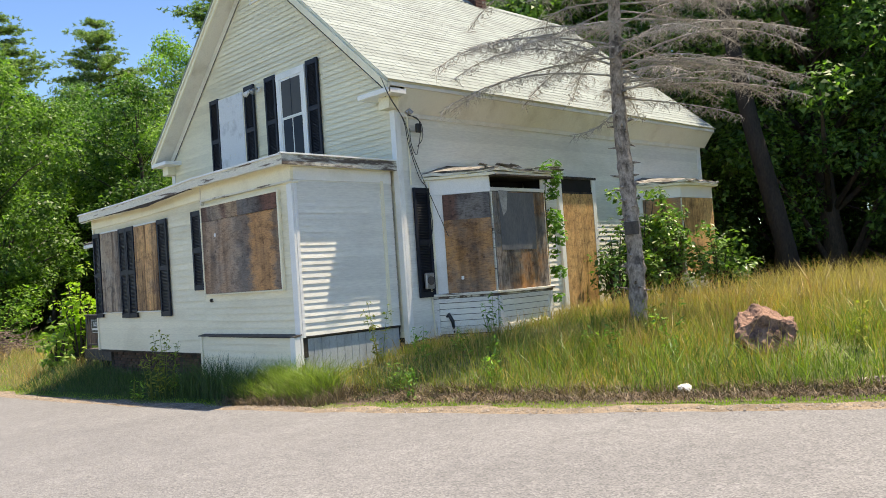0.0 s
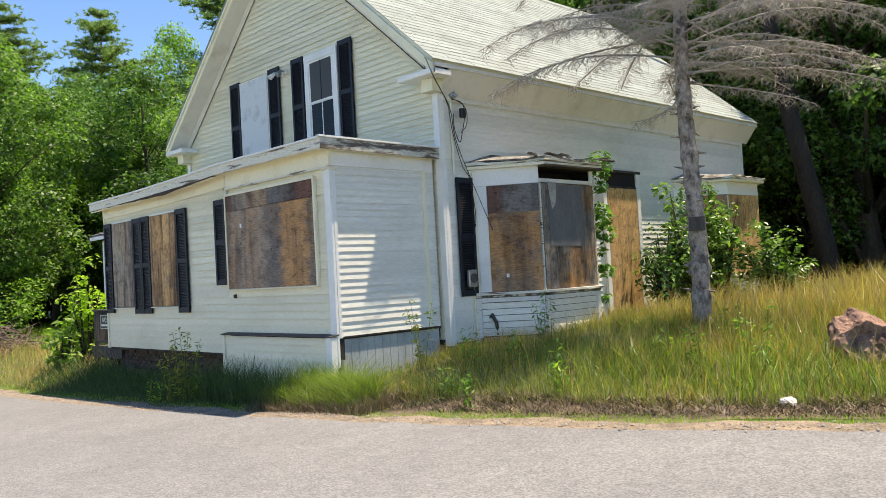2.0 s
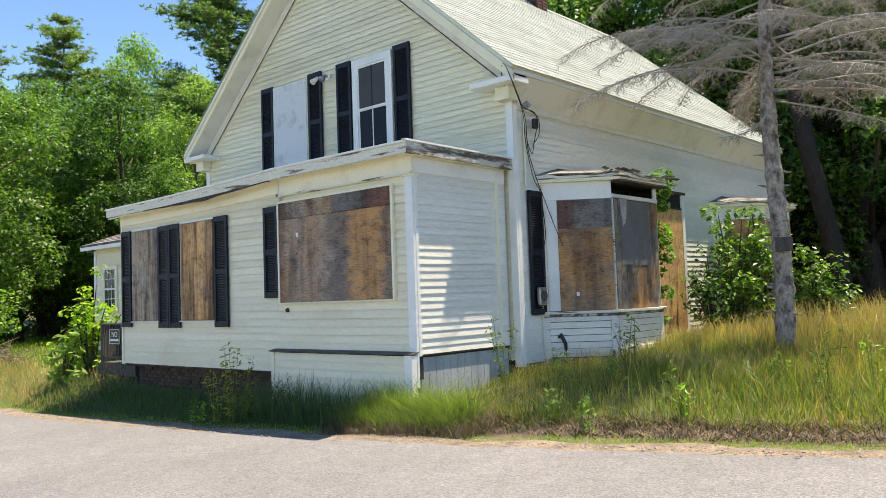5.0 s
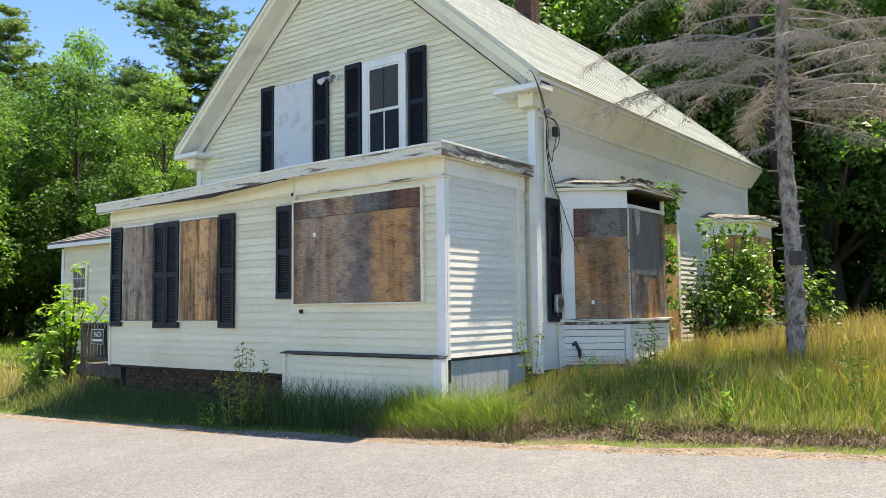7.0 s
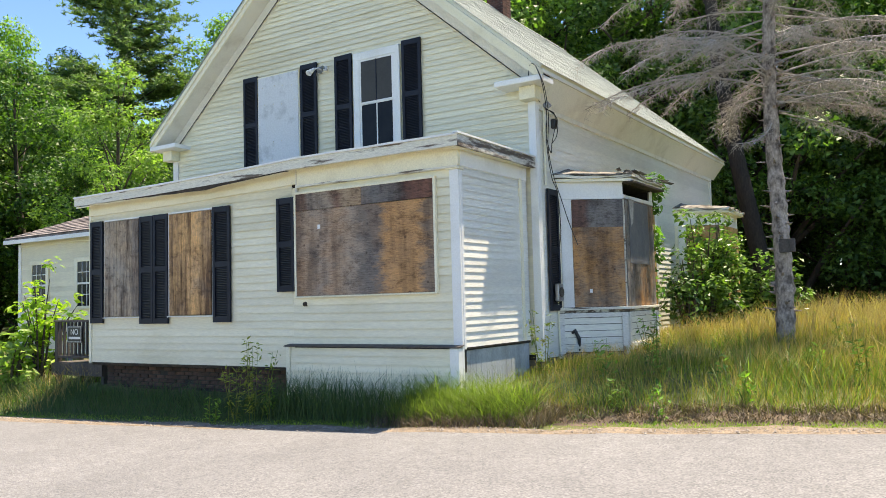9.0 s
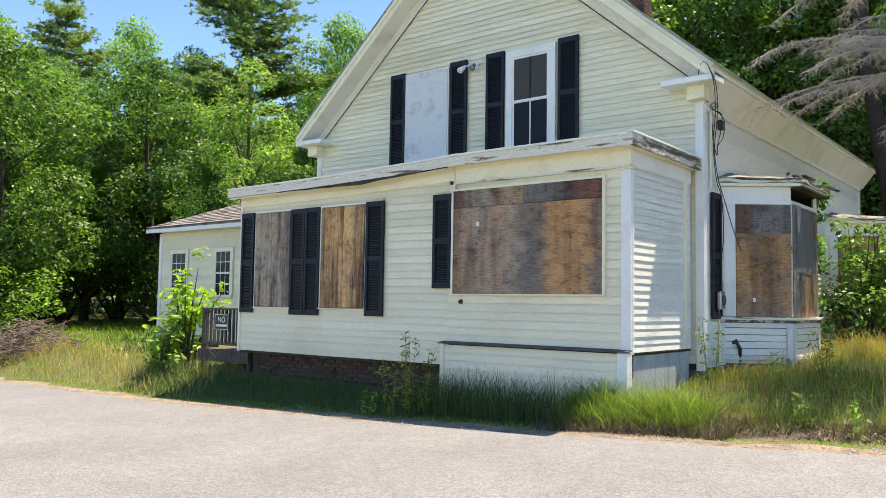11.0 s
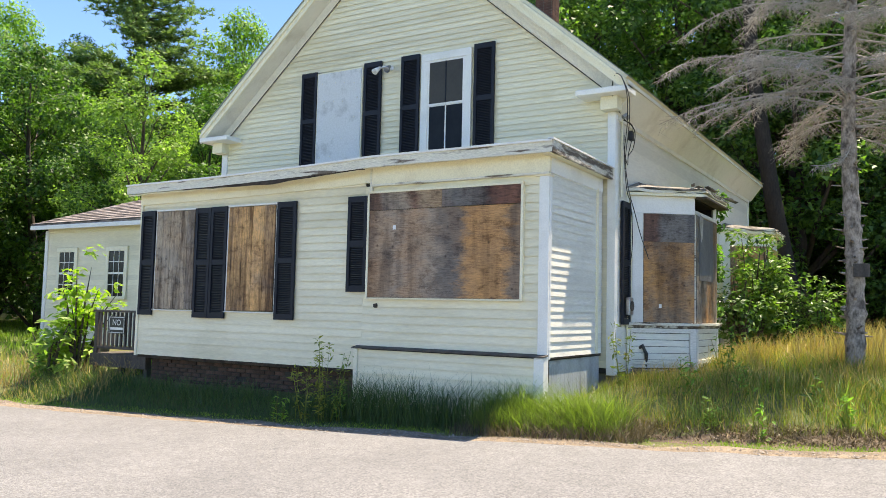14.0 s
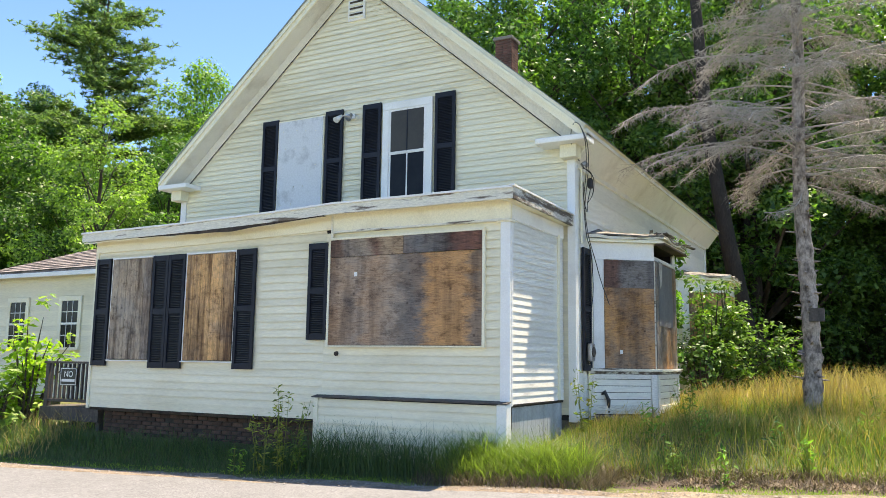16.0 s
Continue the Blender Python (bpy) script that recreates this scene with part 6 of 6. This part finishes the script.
    # small weathered birdhouse plate nailed to the trunk
    box_part("nailed_plate", (0.02, 0.24, -0.22, -0.14, 1.42, 1.62), M["deckwood"], t, 0.006)


build_dead_spruce()

# the leaning dark trunk at the wood's edge
bm = bmesh.new()
tube(bm, [(0.95, 15.5, 0.2), (0.75, 15.3, 2.1), (0.3, 15.0, 5.0), (-0.1, 14.8, 8.2), (-0.4, 14.8, 13.0), (-0.3, 15.0, 19.0)], [0.32, 0.26, 0.23, 0.19, 0.15, 0.04], 12)
old = part("old_tree_trunk", bm, M["bark_dark"], None, smooth=True)
tagged(old, "dark leaning trunk of an old tree", "tree")


def build_rock():
    bm = bmesh.new()
    bmesh.ops.create_icosphere(bm, subdivisions=5, radius=0.5)
    rng = random.Random(8)
    planes = []
    for _ in range(15):
        n = Vector((rng.gauss(0, 1), rng.gauss(0, 1), rng.gauss(0.1, 0.8))).normalized()
        planes.append((n, rng.uniform(0.30, 0.42)))
    planes += [(Vector((-0.25, -0.35, 0.9)).normalized(), 0.34), (Vector((0.7, -0.7, 0.1)).normalized(), 0.36), (Vector((-0.7, -0.7, -0.05)).normalized(), 0.40)]
    for v in bm.verts:
        p = v.co.copy()
        for n, d in planes:
            e = p.dot(n) - d
            if e > 0:
                p -= n * e
        p += p.normalized() * (0.10 * noise.noise(p * 3.3) + 0.07 * abs(noise.noise(p * 6.5)) - 0.02 + 0.022 * noise.noise(p * 22) + 0.008 * noise.noise(p * 50))
        v.co = Vector((p.x * 1.15, p.y * 1.1, p.z * 1.22))
    ob = part("boulder", bm, M["rock"])
    ob.scale = (0.86, 0.86, 0.86)
    ob.location = (5.86, 2.78, 0.46)
    tagged(ob, "reddish brown angular boulder standing in the grass", "rock")


build_rock()

# shrubs against the house, vine on the bay, sapling by the landing
for k, (x, y, h, sp, n, kind) in enumerate(((1.10, 7.65, 2.85, 0.62, 2100, "leaf_shrub"), (1.35, 8.45, 2.55, 0.6, 1300, "leaf_shrub"), (2.2, 8.8, 1.5, 0.6, 1300, "leaf_shrub"), (1.0, 6.9, 1.7, 0.42, 700, "leaf_shrub"))):
    s = shrub(50 + k, h, sp, M[kind], 0.125, int(n * 1.15), "house_shrub", "leafy green shrub grown up against the house", 0.24, 17, "shrubs against the house")
    s.location = (x, y, ground_z(x, y))
sap = shrub(60, 2.5, 0.75, M["leaf_lime"], 0.15, 850, "sapling", "bright yellow-green sapling beside the landing", 0.24, 13, "saplings")
sap.location = (-9.95, 0.35, ground_z(-9.95, 0.35))
sap = shrub(61, 1.55, 0.55, M["leaf_pale"], 0.22, 260, "sapling", "young broad-leaved sapling beside the landing", 0.24, 8, "saplings")
sap.location = (-10.1, -0.15, ground_z(-10.1, -0.15))


def build_vine():
    rng = np.random.default_rng(9)
    v = empty("vine", "climbing vine with hanging leaf clusters on the bay", "vine")
    bm = bmesh.new()
    p = [(0.75, 5.15, 0.4), (0.72, 5.12, 1.3), (0.78, 5.08, 2.1), (0.85, 5.0, 2.8), (0.95, 4.95, 3.35)]
    tube(bm, p, [0.014, 0.012, 0.01, 0.008, 0.005], 5)
    part("stem", bm, M["bark"], v)
    c, nn = crown_points(rng, [((1.0, 5.0, 3.15), 0.26), ((0.98, 5.05, 3.35), 0.2), ((0.98, 5.02, 2.85), 0.16), ((0.9, 5.1, 2.5), 0.15), ((0.9, 5.1, 2.3), 0.24), ((0.95, 5.15, 2.05), 0.22), ((0.88, 5.12, 1.75), 0.12), ((0.9, 5.15, 1.4), 0.2), ((0.86, 5.15, 0.95), 0.14)], 120, 0.25, 0.8)
    share("leaves", leaf_mesh("leaves", c, nn, 0.12 * rng.uniform(0.6, 1.3, len(c)), rng, M["leaf_bright"], 0.5), v)


build_vine()


def weed(seed, x, y, h, n, kind, name="weed", label="tall leafy roadside weed"):
    """A few upright stems with leaves all along them."""
    rng = np.random.default_rng(seed)
    w = empty(name, label, "weed", "roadside weeds", at=(x, y, ground_z(x, y)))
    cs, ns = [], []
    for k in range(n):
        a, l = rng.uniform(0, math.tau), rng.uniform(0.02, 0.22) * h
        hh = h * rng.uniform(0.6, 1.0)
        b0 = Vector((rng.normal() * 0.05, rng.normal() * 0.05, -0.03))
        tip = b0 + Vector((math.cos(a) * l, math.sin(a) * l, hh))
        bm = bmesh.new()
        tube(bm, [b0, b0.lerp(tip, 0.5), tip], [0.006, 0.005, 0.002], 4)
        part("stem", bm, M["grass"], w)
        for j in range(int(hh * 30)):
            f = rng.uniform(0.15, 1.0)
            q = b0.lerp(tip, f)
            o = rng.normal(size=3) * (1, 1, 0.25)
            o = o / np.linalg.norm(o) * 0.055
            cs.append(np.array(q) + o)
            ns.append(rng.normal(size=3) * 0.4 + (0, 0, 0.8))
    share("leaves", leaf_mesh("leaves", cs, ns, 0.10 * rng.uniform(0.6, 1.2, len(cs)), rng, M[kind], 0.32), w)


for k, (x, y, h, n, kind) in enumerate(((-2.85, -0.88, 1.3, 7, "grass"), (-3.1, -0.95, 0.85, 5, "grass"), (-2.6, -0.75, 0.6, 4, "leaf_bright"), (-3.4, -1.1, 0.5, 5, "leaf_bright"),
                                        (0.75, 0.9, 1.0, 4, "grass"), (1.7, 2.4, 0.9, 5, "leaf_bright"), (4.9, 2.2, 0.75, 4, "leaf_bright"), (4.5, 1.7, 0.6, 4, "leaf_bright"),
                                        (2.6, -0.2, 0.45, 4, "leaf_bright"), (3.4, 0.5, 0.5, 4, "leaf_bright"), (7.6, 2.4, 0.5, 4, "leaf_bright"), (6.9, 2.9, 0.7, 4, "grass"), (2.2, 1.2, 0.55, 4, "leaf_bright"), (3.9, 1.9, 0.5, 5, "leaf_pale"), (5.2, 1.7, 0.45, 4, "leaf_bright"), (4.1, 3.1, 0.7, 4, "grass"),
                                        (1.5, 1.0, 0.6, 4, "leaf_bright"), (3.0, 1.0, 0.4, 5, "leaf"), (2.0, 0.1, 0.42, 5, "leaf_pale"))):
    weed(90 + k, x, y, h, n, kind)


def build_brush():
    """The heap of cut branches beside the road."""
    rng = np.random.default_rng(15)
    cx, cy = -17.0, 0.5
    b = empty("brush_heap", "heap of dry cut branches beside the road", "brush heap", at=(cx, cy, ground_z(cx, cy)))
    bm = bmesh.new()
    for k in range(420):
        a, r = rng.uniform(0, math.tau), 1.25 * math.sqrt(rng.random())
        z = max(0.02, 0.85 * (1 - (r / 1.35) ** 2)) * rng.random()
        p = Vector((math.cos(a) * r, math.sin(a) * r * 0.8, z))
        d = Vector((rng.normal(), rng.normal(), rng.normal() * 0.25)).normalized() * float(rng.uniform(0.3, 0.9))
        m = p + d * 0.5 + Vector((rng.normal() * 0.06, rng.normal() * 0.06, rng.normal() * 0.06))
        tube(bm, [p, m, p + d], [0.016, 0.011, 0.004], 4)
    part("branch_tangle", bm, M["brush"], b)["kind"] = "stuff"


build_brush()


def lump(name, x, y, z, r, seed, material, label, category, group="", flat=0.6):
    """A small irregular lump: a stone or a crumpled scrap."""
    bm = bmesh.new()
    bmesh.ops.create_icosphere(bm, subdivisions=2, radius=r)
    for v in bm.verts:
        v.co *= 1.0 + 0.45 * noise.noise(v.co / r * 1.3 + Vector((seed, 0, 0)))
        v.co.z *= flat
    ob = part(name, bm, material)
    ob.location = (x, y, z)
    return tagged(ob, label, category, group)


lump("paper_scrap", 5.75, 1.02, ground_z(5.75, 1.02) + 0.03, 0.09, 3.0, M["paper"], "crumpled white paper scrap on the verge", "litter", flat=0.5)
rub = random.Random(21)
for k in range(16):
    x, y = 7.7 + rub.gauss(0, 0.45), 1.9 + rub.gauss(0, 0.25)
    r = rub.uniform(0.035, 0.09)
    lump("rubble_stone", x, y, ground_z(x, y) + r * 0.3, r, k * 1.7, M["pebble"], "grey rubble stone lying on the bank", "stone", "rubble on the bank")
